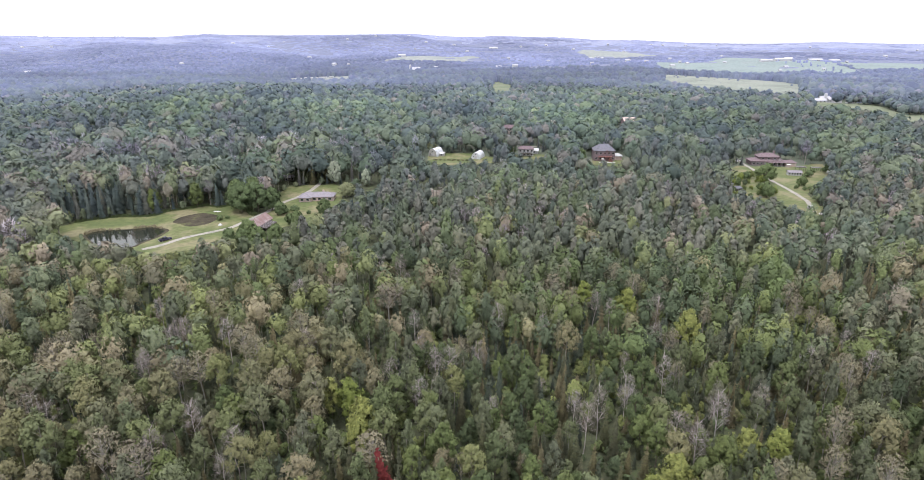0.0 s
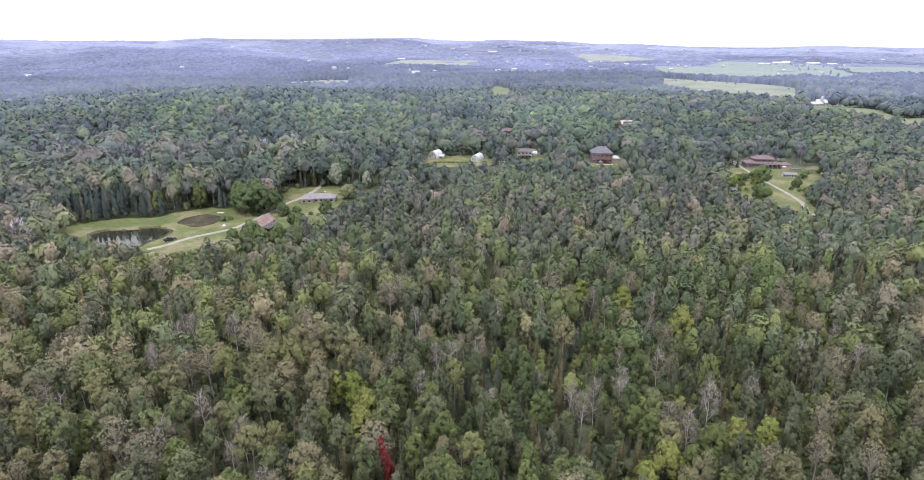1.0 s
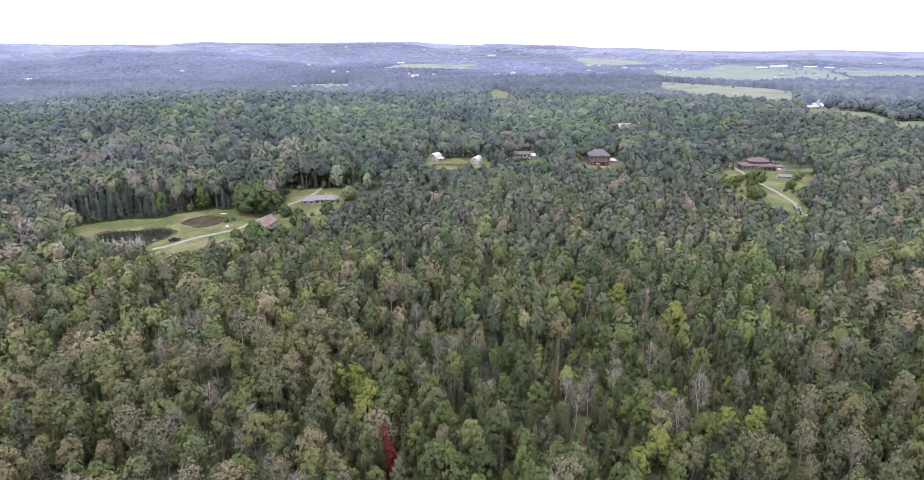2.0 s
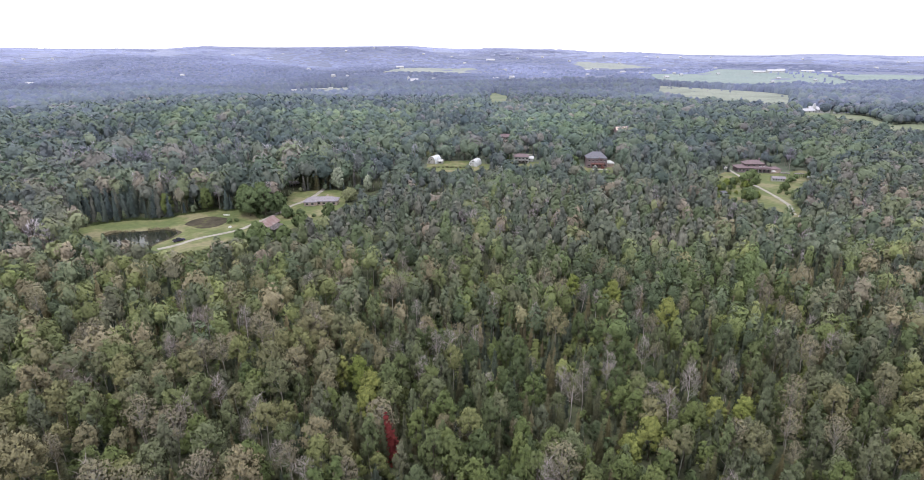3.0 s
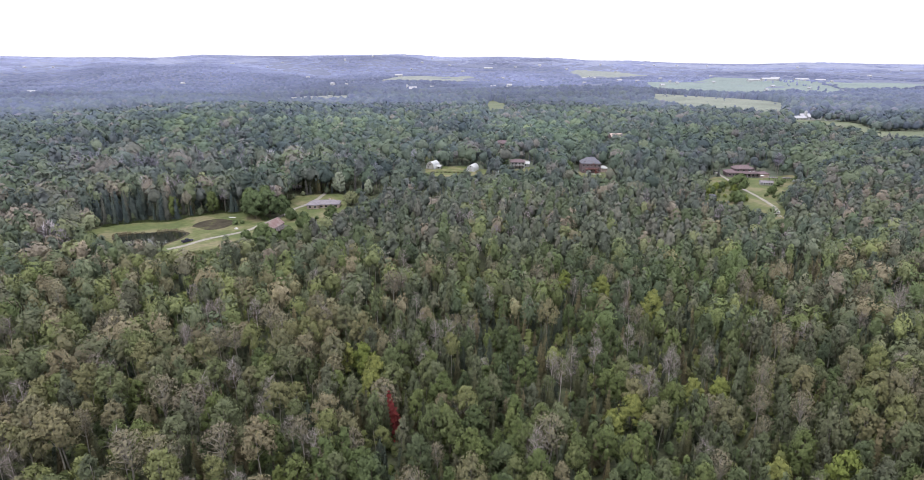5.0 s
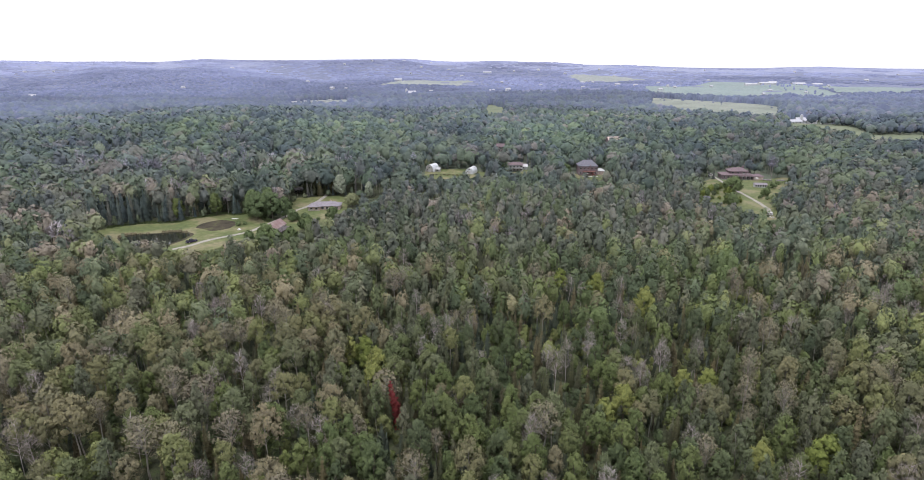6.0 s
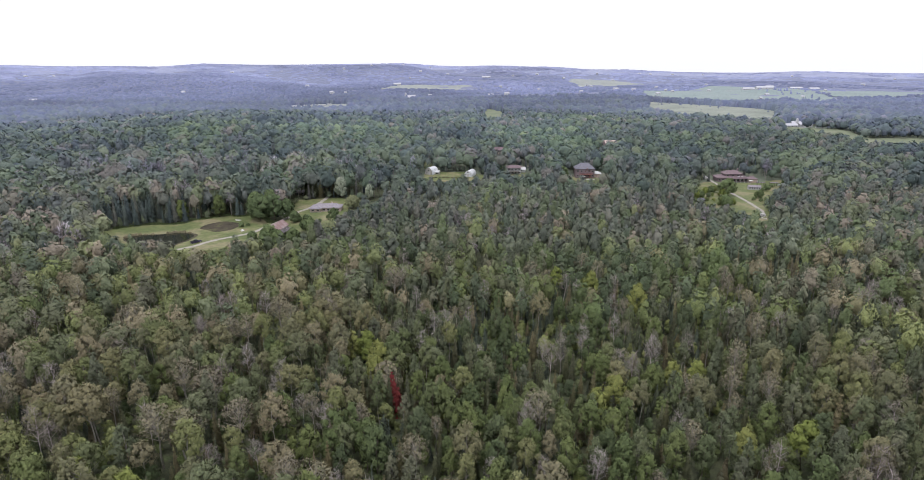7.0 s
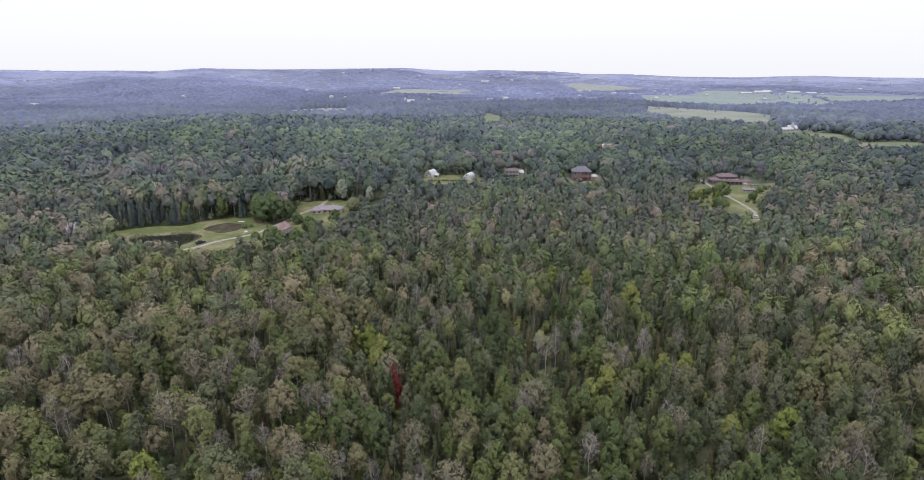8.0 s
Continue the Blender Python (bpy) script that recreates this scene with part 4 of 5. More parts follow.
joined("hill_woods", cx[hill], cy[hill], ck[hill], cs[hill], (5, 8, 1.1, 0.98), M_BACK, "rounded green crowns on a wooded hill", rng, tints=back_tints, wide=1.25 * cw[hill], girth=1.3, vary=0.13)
joined("far_woods", cx[~hill], cy[~hill], ck[~hill], cs[~hill], (0, 0, 0, 0), M_FAR, "far green woods in rolling country", rng, tints=hazed_tints, wide=1.6 * cw[~hill], vary=0.1)


hx = np.concatenate([np.linspace(400, 700, 80), np.linspace(660, 940, 70), rng.uniform(1040, 1150, 60), rng.uniform(430, 640, 60), rng.uniform(470, 640, 30)])
hy = np.concatenate([np.linspace(1425, 1432, 80), np.linspace(1430, 1370, 70), rng.uniform(1480, 2050, 60), rng.uniform(1290, 1420, 60), rng.uniform(900, 1300, 30)]) + rng.uniform(-14, 14, 300)
joined("hedgerow", hx, hy, rng.choice([0, 2, 2, 6], 300), np.concatenate([rng.uniform(0.35, 0.95, 210), rng.uniform(0.25, 0.5, 90)]), (0, 0, 0, 0), M_FAR, "dark hedgerow trees between far fields", rng, tints=hazed_tints, wide=1.5)


def distant(name, r0, r1, k, tints, label, rg, field_share):
    """Clumps of far trees, wider and flatter the further they stand, to look soft from the camera."""
    m = int(1.75 / k ** 2 * math.log(r1 / r0))
    r = r0 * np.exp(rg.uniform(0, 1, m) * math.log(r1 / r0))
    a = rg.uniform(-0.86, 0.86, m)
    x, y = r * np.sin(a), r * np.cos(a)
    open_land = noise_at(x, y, 0.0022, 77.7) + 0.35 * noise_at(x, y, 0.008, 5.5) + 0.3 * np.clip(np.degrees(a) / 30, -1, 0) + 0.55 * np.clip(np.degrees(a) / 25, 0, 1)
    keep = open_land < field_share
    for p in FIELDS:
        keep &= ~inside(p, x, y)
    x, y, r = x[keep], y[keep], r[keep]
    kk = rg.choice([0, 1, 2, 3], len(x), p=[0.2, 0.25, 0.4, 0.15])
    s = np.clip(r * k / 11.0, 0.9, 1.7) * rg.uniform(0.7, 1.15, len(x))
    VV, FF, TT, NN, base = [], [], [], [], 0
    for var in range(12):
        ids = np.where(np.arange(len(x)) % 12 == var)[0]
        v, f = dome(np.random.default_rng(40 + var), 11.0, 4.0, 0.5)
        # normals turned almost straight up flatten the shading as haze would
        nm = crown_normals(v, f, 0.5, 4.0, rg, 0.08, 3.0 if r0 < 2000 else 6.0)
        v[6:, 2] -= 12 if r0 < 2000 else 24
        sw = np.maximum(s[ids] * 1.25, r[ids] * k / 4 * (0.42 if r0 < 2000 else 0.6))[:, None]
        P = np.stack([v[None, :, 0] * sw + x[ids, None], v[None, :, 1] * sw + y[ids, None],
                      v[None, :, 2] * (np.minimum(s[ids, None], 1.25) * np.interp(r[ids], [1450, 2200, 3000], [0.8, 0.55, 0.3])[:, None]) + (land(x[ids], y[ids]) - 0.5)[:, None]], 2)
        cols = haze_tint(np.array([tints[q][rg.integers(0, 3)] for q in kk[ids]]), x[ids], y[ids], rg) * rg.uniform(0.92, 1.08, (len(ids), 1))
        VV.append(P.reshape(-1, 3))
        TT.append(np.repeat(cols, len(v), 0))
        NN.append(np.tile(nm, (len(ids), 1)))
        FF.append((f[None] + (np.arange(len(ids)) * len(v))[:, None, None]).reshape(-1, 3) + base)
        base += len(ids) * len(v)
    ob = part(name, tri_mesh(name, np.concatenate(VV), np.concatenate(FF), np.concatenate(TT), np.ones(sum(len(q) for q in FF), bool), np.concatenate(NN)), M_FAR if r0 < 2000 else M_HORIZON)
    return tagged(ob, label, "woods", kind="stuff")


distant("distant_woods", 1440, 2700, 0.0076, hazed_tints, "distant woods between fields, coloured blue-green for haze", rng, 0.42)
distant("horizon_woods", 2500, 4430, 0.0092, hazed_tints, "wooded ridges along the horizon, coloured pale blue for haze", rng, 0.5)

# ---- meadows, water, tracks and fields ----
patch("meadow", MEADOW, M_GRASS, 0.06, "mown green meadow round a pond", "meadow", 2.2)
patch("lawn", RANCH_LAWN, M_GRASS, 0.05, "mown lawn round a long low house", "lawn", 2.2)
patch("lawn", NORTH_LAWN, M_GRASS, 0.06, "mown lawn between white arched sheds", "lawn", 2.2)
patch("lawn", MID_LAWN, M_GRASS, 0.06, "mown lawn beside a white house", "lawn")
patch("lawn", GREY_LAWN, M_GRASS, 0.06, "mown lawn before a grey-roofed house", "lawn")
patch("lawn", EAST_LAWN, M_GRASS, 0.06, "sloping green lawn below a brown house", "lawn", 2.2)
patch("gravel_pit", GRAVEL_PIT, M_DIRT, 0.08, "bare pale gravel patch in the woods", "gravel", 4.0)
# greyed, bluish field colours, pasture aside, have distance haze painted in
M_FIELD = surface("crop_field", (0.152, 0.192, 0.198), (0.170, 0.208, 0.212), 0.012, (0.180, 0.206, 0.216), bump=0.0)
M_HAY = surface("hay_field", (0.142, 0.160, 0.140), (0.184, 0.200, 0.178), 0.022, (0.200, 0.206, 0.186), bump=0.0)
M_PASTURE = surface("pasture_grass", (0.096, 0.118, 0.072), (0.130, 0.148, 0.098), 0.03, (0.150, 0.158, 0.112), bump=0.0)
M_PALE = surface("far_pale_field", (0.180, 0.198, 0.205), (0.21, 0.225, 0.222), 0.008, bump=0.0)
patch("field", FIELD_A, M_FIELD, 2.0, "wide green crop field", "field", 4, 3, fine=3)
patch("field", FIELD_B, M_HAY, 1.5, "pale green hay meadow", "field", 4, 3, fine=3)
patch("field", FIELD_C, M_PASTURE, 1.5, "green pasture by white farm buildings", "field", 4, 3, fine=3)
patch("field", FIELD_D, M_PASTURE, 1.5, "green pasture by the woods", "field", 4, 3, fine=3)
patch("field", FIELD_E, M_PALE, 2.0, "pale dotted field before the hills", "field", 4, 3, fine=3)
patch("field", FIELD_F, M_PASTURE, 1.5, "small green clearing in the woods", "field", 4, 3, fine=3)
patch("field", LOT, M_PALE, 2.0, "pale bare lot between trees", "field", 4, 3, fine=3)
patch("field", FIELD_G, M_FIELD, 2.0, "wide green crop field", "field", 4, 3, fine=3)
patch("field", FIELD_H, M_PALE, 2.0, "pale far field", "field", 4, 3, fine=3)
ribbon("driveway", [(-139, 234.5), (-133, 240), (-127, 250), (-113, 263), (-108, 275), (-102, 293), (-99, 310), (-94, 321), (-90, 341), (-89, 362)], 2.8, M_GRAVEL, 0.09, "pale gravel driveway between pond and house", "driveway")
ribbon("driveway", [(206, 424), (203, 414), (201, 394), (197, 370), (197, 359), (195, 333), (192, 311), (190, 305), (188, 300)], 2.5, M_GRAVEL, 0.09, "pale gravel driveway up to a brown house", "driveway")

# pond: still dark water in a muddy bank
patch("pond_bank", [(x * 1.0 + (x + 158) * 0.09, y + (y - 250) * 0.09) for x, y in POND], M_MUD, 0.08, "muddy rim of a pond", "bank", 0.8)
m_water, wn_, wl_, wb_ = material("pond_water", 0.04, 0.35)
wb_.inputs["Base Color"].default_value = (0.018, 0.02, 0.015, 1)
wbp = wn_.new("ShaderNodeBump")
wbp.inputs["Strength"].default_value, wbp.inputs["Distance"].default_value = 0.12, 0.04
wl_.new(noise_tex(wn_, wl_, 0.9, 3.0), wbp.inputs["Height"])
wl_.new(wbp.outputs[0], wb_.inputs["Normal"])
patch("pond", POND, m_water, 0.14, "still dark pond reflecting trees and sky", "pond", 0.6)
patch("mud_pit", MUD_PIT, M_MUD, 0.10, "drained muddy hollow in the meadow", "mud", 1.2)

# ---- buildings and things ----
def plain(name, c, rough=0.6, spec=0.3, metal=0.0, var=0.12, scale=0.6):
    lo, hi = tuple(v * (1 - var) for v in c), tuple(min(v * (1 + var), 0.95) for v in c)
    return surface(name, lo, hi, scale, rough=rough, spec=spec, metal=metal, bump=0.1)


M_BRICK = plain("wall_beige_brick", (0.42, 0.33, 0.31))
M_REDBRICK = plain("wall_red_brick", (0.185, 0.138, 0.155))
M_WHITE = plain("white_paint", (0.46, 0.455, 0.47), var=0.1)
M_SHINGLE = plain("grey_shingles", (0.185, 0.168, 0.195), 0.9)
M_SLATE = plain("dark_grey_shingles", (0.12, 0.118, 0.145), 0.9)
M_BROWNROOF = plain("brown_shingles", (0.135, 0.100, 0.114), 0.9)
M_RUST = surface("rusty_roof_sheet", (0.175, 0.105, 0.105), (0.225, 0.160, 0.160), 0.35, (0.27, 0.235, 0.24), rough=0.6, metal=0.2)
M_DARKWOOD = plain("weathered_dark_wood", (0.065, 0.055, 0.052), 0.9)
M_REDWOOD = plain("red_stained_deck", (0.15, 0.066, 0.06), 0.8)
M_HOOP = plain("white_hoop_sheeting", (0.48, 0.49, 0.53), 0.5, 0.3, var=0.1)
M_METALROOF = plain("pale_metal_roof", (0.36, 0.36, 0.38), 0.45, 0.4)
M_TRIM = plain("white_trim", (0.38, 0.37, 0.38), var=0.08)
M_CONCRETE = plain("concrete", (0.33, 0.32, 0.31), 0.9)
M_TRUCK = plain("dark_violet_car_paint", (0.03, 0.025, 0.06), 0.25, 0.5, var=0.05)
M_SILVER_PAINT = plain("silver_car_paint", (0.42, 0.43, 0.45), 0.3, 0.5, var=0.05)
M_TYRE = plain("tyre_rubber", (0.02, 0.02, 0.02), 0.9)
M_RIM = plain("wheel_metal", (0.4, 0.4, 0.42), 0.35, 0.5, 0.8)
M_LAMP = plain("lamp_glass", (0.6, 0.58, 0.55), 0.2, 0.5)
m_pane, _, _, pb = material("window_glass", 0.06, 0.6)
pb.inputs["Base Color"].default_value = (0.025, 0.03, 0.035, 1)
HOMES = "houses in the woods"


def window(parent, x, y, z, w, h, turn=0.0, depth=0.12):
    """A framed window set on a wall that faces -y (or turned)."""
    bm = boxes((-w / 2, w / 2, -depth, 0, -h / 2, -h / 2 + 0.09), (-w / 2, w / 2, -depth, 0, h / 2 - 0.09, h / 2),
               (-w / 2, -w / 2 + 0.09, -depth, 0, -h / 2 + 0.09, h / 2 - 0.09), (w / 2 - 0.09, w / 2, -depth, 0, -h / 2 + 0.09, h / 2 - 0.09))
    f = part("window", bm, M_TRIM, parent)
    f.matrix_basis = pose(x, y, z, rz=turn)
    part("pane", boxes((-w / 2 + 0.09, w / 2 - 0.09, -depth * 0.5, -depth * 0.2, -h / 2 + 0.09, h / 2 - 0.09)), m_pane, f)


def door(parent, x, y, w=0.95, h=2.05, mat=None, turn=0.0, z=0.15):
    d = part("door", boxes((-w / 2, w / 2, -0.1, 0.0, 0, h), bevel=0.02), mat or M_TRIM, parent)
    d.matrix_basis = pose(x, y, z, rz=turn)
    part("handle", boxes((w / 2 - 0.16, w / 2 - 0.08, -0.16, -0.1, h * 0.48, h * 0.52)), M_RIM, d)


def gable(x0, x1, y0, y1, z, rise, over=0.5, thick=0.22):
    ym, h = (y0 + y1) / 2, (y1 - y0) / 2
    drop = rise / h * over
    return prism(shell_profile([(y0 - over, z - drop), (ym, z + rise), (y1 + over, z - drop)], thick), x0 - over, x1 + over)


def gable_walls(x0, x1, y0, y1, h, rise):
    ym = (y0 + y1) / 2
    return prism([(y0, -0.3), (y1, -0.3), (y1, h - 0.15), (ym, h + rise - 0.28), (y0, h - 0.15)], x0, x1)


def ranch_house(m):
    t = thing("ranch_house", m, "long low beige brick house with grey hip roof", "house", HOMES)
    part("wall", boxes((-9, 9.5, -3.4, 5, -0.3, 2.6)), M_BRICK, t)
    part("wing_wall", boxes((-9.2, -2.4, -5.2, -3.4, -0.3, 2.6)), M_BRICK, t)
    part("roof", hip(-9, 9.5, -3.4, 5, 2.75, 1.9, 4.2), M_SHINGLE, t, "grey shingled hip roof")
    part("wing_roof", hip(-9.2, -2.4, -5.2, 2.0, 2.78, 1.5, 3.2), M_SHINGLE, t)
    part("chimney", boxes((3, 3.9, 1, 1.9, 3.2, 5.4), bevel=0.03), M_BRICK, t)
    part("porch_slab", boxes((-2.3, 9.4, -4.6, -3.42, -0.2, 0.2)), M_CONCRETE, t)
    part("foundation", boxes((-9.3, -2.3, -5.32, -5.22, -0.2, 0.5)), M_CONCRETE, t)
    for x, w in ((-0.9, 1.6), (1.9, 1.6), (7.6, 1.8)):
        window(t, x, -3.42, 1.55, w, 1.2)
    for x in (-7.4, -4.3):
        window(t, x, -5.22, 1.6, 1.5, 1.1)
    door(t, 4.2, -3.42, 1.0)
    door(t, 5.5, -3.42, 1.0)
    window(t, -9.02, 0.5, 1.5, 1.4, 1.1, -90)
    return t


ranch_house(pose(-82, 315.5, 0, rz=2))


def rusty_barn(m):
    t = thing("barn", m, "old wooden barn with rusty sheet-metal roof", "barn", "farm buildings")
    bm = gable_walls(-7.2, 7.2, -3.4, 3.4, 2.7, 2.5)
    part("wall", bm, M_DARKWOOD, t)
    part("gable_trim", prism([(-3.9, 2.35), (0, 5.15), (3.9, 2.35), (3.9, 2.65), (0, 5.45), (-3.9, 2.65)], -7.75, -7.6), M_BRICK, t)
    part("roof", gable(-7.2, 7.2, -3.4, 3.4, 2.85, 2.5, 0.45, 0.12), M_RUST, t, "rusted pink-grey metal roof")
    part("doorway", boxes((-7.3, -7.21, -1.5, 1.5, 0, 2.6)), M_DARKWOOD, t)
    for y in (-3.6, 3.6):
        part("fascia", boxes((-7.6, 7.6, y - 0.08, y + 0.08, 2.25, 2.45)), M_BRICK, t)
    s = part("lean_to", prism(shell_profile([(-7.6, 1.75), (-3.75, 2.35)], 0.12), -6.2, 4.4), M_DARKWOOD, t, "dark low lean-to roof")
    for x in (-6.0, -2.5, 1.0, 4.2):
        part("post", boxes((x - 0.08, x + 0.08, -7.4, -7.24, -0.2, 1.72)), M_DARKWOOD, t)
    for i in range(6):
        y = -7.4 + i * 0.62
        part("batten", boxes((-6.2, 4.4, y, y + 0.12, 1.82 + i * 0.097, 1.9 + i * 0.097)), M_SHINGLE, t)
    return t


rusty_barn(pose(-98.8, 266, 0, rz=79))


def wheels(t, track, base, r, at=0.0):
    for sx in (-1, 1):
        for sy in (-1, 1):
            bm = bmesh.new()
            bmesh.ops.create_cone(bm, cap_ends=True, segments=18, radius1=r, radius2=r, depth=0.24, matrix=pose(0, 0, 0, 90))
            bmesh.ops.bevel(bm, geom=bm.edges[:], offset=0.03, segments=1, affect="EDGES")
            w = part("wheel", bm, M_TYRE, t)
            w.matrix_basis = pose(at + sx * base / 2, sy * track / 2, r)
            bm = bmesh.new()
            bmesh.ops.create_cone(bm, cap_ends=True, segments=12, radius1=r * 0.6, radius2=r * 0.5, depth=0.05, matrix=pose(0, sy * 0.13, 0, 90))
            part("rim", bm, M_RIM, w)


def slab(profile, half, inset=0.0):
    """An x-z outline drawn across y, drawn in at the top for a rounded body."""
    bm = bmesh.new()
    top = max(z for _, z in profile)
    low = min(z for _, z in profile)
    sides = []
    for s in (-1, 1):
        sides.append([bm.verts.new((x, s * (half - inset * (z - low) / (top - low)), z)) for x, z in profile])
    n = len(profile)
    for i in range(n):
        bm.faces.new((sides[0][i], sides[0][(i + 1) % n], sides[1][(i + 1) % n], sides[1][i]))
    bm.faces.new(sides[0])
    bm.faces.new(sides[1][::-1])
    bmesh.ops.bevel(bm, geom=bm.edges[:], offset=0.04, segments=1, affect="EDGES")
    return bm


def pickup(m):
    t = thing("pickup_truck", m, "dark violet-blue pickup truck parked beside the pond", "truck", "vehicles")
    part("body", slab([(-2.7, 0.45), (2.65, 0.45), (2.7, 0.95), (1.1, 1.08), (-2.7, 1.08)], 0.95, 0.05), M_TRUCK, t)
    part("cab", slab([(-0.95, 1.09), (1.15, 1.09), (0.55, 1.78), (-0.8, 1.8)], 0.88, 0.14), m_pane, t, "dark cab windows")
    part("cab_roof", boxes((-0.75, 0.5, -0.72, 0.72, 1.8, 1.86), bevel=0.02), M_TRUCK, t)
    part("bed_floor", boxes((-2.55, -1.05, -0.78, 0.78, 1.09, 1.12)), M_TYRE, t)
    for y in (-0.9, 0.82):
        part("bed_side", boxes((-2.68, -1.0, y, y + 0.08, 1.08, 1.35), bevel=0.015), M_TRUCK, t)
    part("tailgate", boxes((-2.7, -2.62, -0.82, 0.82, 1.08, 1.35), bevel=0.015), M_TRUCK, t)
    part("front_bumper", boxes((2.68, 2.82, -0.9, 0.9, 0.45, 0.65), bevel=0.02), M_RIM, t)
    part("rear_bumper", boxes((-2.84, -2.7, -0.9, 0.9, 0.45, 0.62), bevel=0.02), M_RIM, t)
    for y in (-0.72, 0.72):
        part("headlight", boxes((2.68, 2.72, y - 0.15, y + 0.15, 0.72, 0.9), bevel=0.01), M_LAMP, t)
    wheels(t, 1.66, 3.4, 0.38)
    return t


pickup(pose(-134.4, 246.2, 0.08, rz=49))


def car(m, paint, label):
    t = thing("car", m, label, "car", "vehicles")
    part("body", slab([(-2.15, 0.4), (2.15, 0.4), (2.2, 0.75), (1.2, 0.92), (-2.1, 0.95)], 0.88, 0.05), paint, t)
    part("cabin", slab([(-1.7, 0.96), (1.1, 0.94), (0.45, 1.42), (-1.2, 1.45)], 0.82, 0.16), m_pane, t, "dark car windows")
    part("roof", boxes((-1.12, 0.36, -0.62, 0.62, 1.44, 1.49), bevel=0.02), paint, t)
    for y in (-0.62, 0.62):
        part("headlight", boxes((2.16, 2.21, y - 0.16, y + 0.16, 0.6, 0.72), bevel=0.01), M_LAMP, t)
    wheels(t, 1.5, 2.6, 0.32)
    return t


car(pose(-104.5, 303, 0.08, rz=70), M_SILVER_PAINT, "silver car parked beside the gravel driveway")
car(pose(-108.0, 300, 0.08, rz=100), M_TYRE, "dark car parked under trees by the driveway")
car(pose(199, 416, 0.08, rz=20), M_SILVER_PAINT, "silver car parked before the brown house")
car(pose(203, 420, 0.08, rz=15), M_WHITE, "white car parked before the brown house")


def small_house(m, name, ln, wd, h, rise, wall, roof, label, wins=3, group=HOMES, category="house", hipped=False, deck=None, rows=1):
    t = thing(name, m, label, category, group)
    if hipped:
        part("wall", boxes((-ln / 2, ln / 2, -wd / 2, wd / 2, -0.4, h)), wall, t)
        part("roof", hip(-ln / 2, ln / 2, -wd / 2, wd / 2, h + 0.15, rise, wd * 0.42), roof, t)
    else:
        part("wall", gable_walls(-ln / 2, ln / 2, -wd / 2, wd / 2, h, rise), wall, t)
        part("roof", gable(-ln / 2, ln / 2, -wd / 2, wd / 2, h, rise), roof, t)
    for r in range(rows):
        z = h / rows * (r + 0.55)
        for i in range(wins):
            window(t, -ln / 2 + ln * (i + 0.5) / wins, -wd / 2 - 0.02, z, min(1.7, ln / wins * 0.5), min(1.4, h / rows * 0.5))
    if deck:
        part("deck", boxes((-ln * 0.3, ln * 0.34, -wd / 2 - 3.2, -wd / 2 - 0.1, h / rows * 0.95 - 0.25, h / rows * 0.95)), deck, t)
        for i in range(6):
            x = -ln * 0.3 + ln * 0.64 * i / 5
            part("post", boxes((x - 0.1, x + 0.1, -wd / 2 - 3.15, -wd / 2 - 2.95, -0.4, h / rows * 0.95 + 0.95)), deck, t)
        part("rail", boxes((-ln * 0.3, ln * 0.34, -wd / 2 - 3.2, -wd / 2 - 3.1, h / rows * 0.95 + 0.85, h / rows * 0.95 + 0.97)), deck, t)
    return t


# grey-roofed two-storey house with its red deck
grey = small_house(pose(105.5, 429, 0, rz=-3), "grey_roofed_house", 15, 12, 7.4, 4.2, M_REDBRICK, M_SLATE, "tall red brick house with dark grey hip roof", 5, hipped=True, deck=M_REDWOOD, rows=2)
part("porch_gable", prism([(-1.9, 5.2), (0, 8.4), (1.9, 5.2), (1.6, 5.2), (0, 7.7), (-1.6, 5.2)], 6.1, 6.4), M_REDWOOD, grey).matrix_basis = pose(1.5, 0, 0, rz=-90)
part("stair", boxes(*[(2.6 + i * 0.35, 3.0 + i * 0.35, -9.3, -8.1, 0.0, 3.2 - i * 0.36) for i in range(9)]), M_REDWOOD, grey)
part("dormer", gable_walls(-1.1, 1.1, -1.0, 1.6, 9.2, 0.9), M_SLATE, grey).matrix_basis = pose(-4.6, -3.6, -0.6, rz=90)
part("garage_wall", boxes((7.6, 13.5, -3, 5, -0.3, 3.0)), M_BRICK, grey)
part("garage_roof", hip(7.6, 13.5, -3, 5, 3.2, 1.5, 2.6), M_METALROOF, grey)


def parasol(m):
    t = thing("parasol", m, "open white garden parasol on a terrace", "parasol", "garden things")
    bm = bmesh.new()
    bmesh.ops.create_cone(bm, cap_ends=False, segments=8, radius1=1.5, radius2=0.05, depth=0.6, matrix=pose(0, 0, 2.5))
    bmesh.ops.solidify(bm, geom=bm.faces[:], thickness=0.03)
    part("canopy", bm, M_WHITE, t)
    part("pole", boxes((-0.03, 0.03, -0.03, 0.03, 0, 2.7)), M_RIM, t)
    part("base", boxes((-0.3, 0.3, -0.3, 0.3, 0, 0.12), bevel=0.03), M_CONCRETE, t)


parasol(pose(103, 419, 0.06))
parasol(pose(228, 397, 0.06))
patch("terrace", [(100, 416.5), (100, 419.8), (112, 419.5), (112, 416)], M_CONCRETE, 0.09, "pale paved terrace below a red deck", "terrace", 0.0, 1)

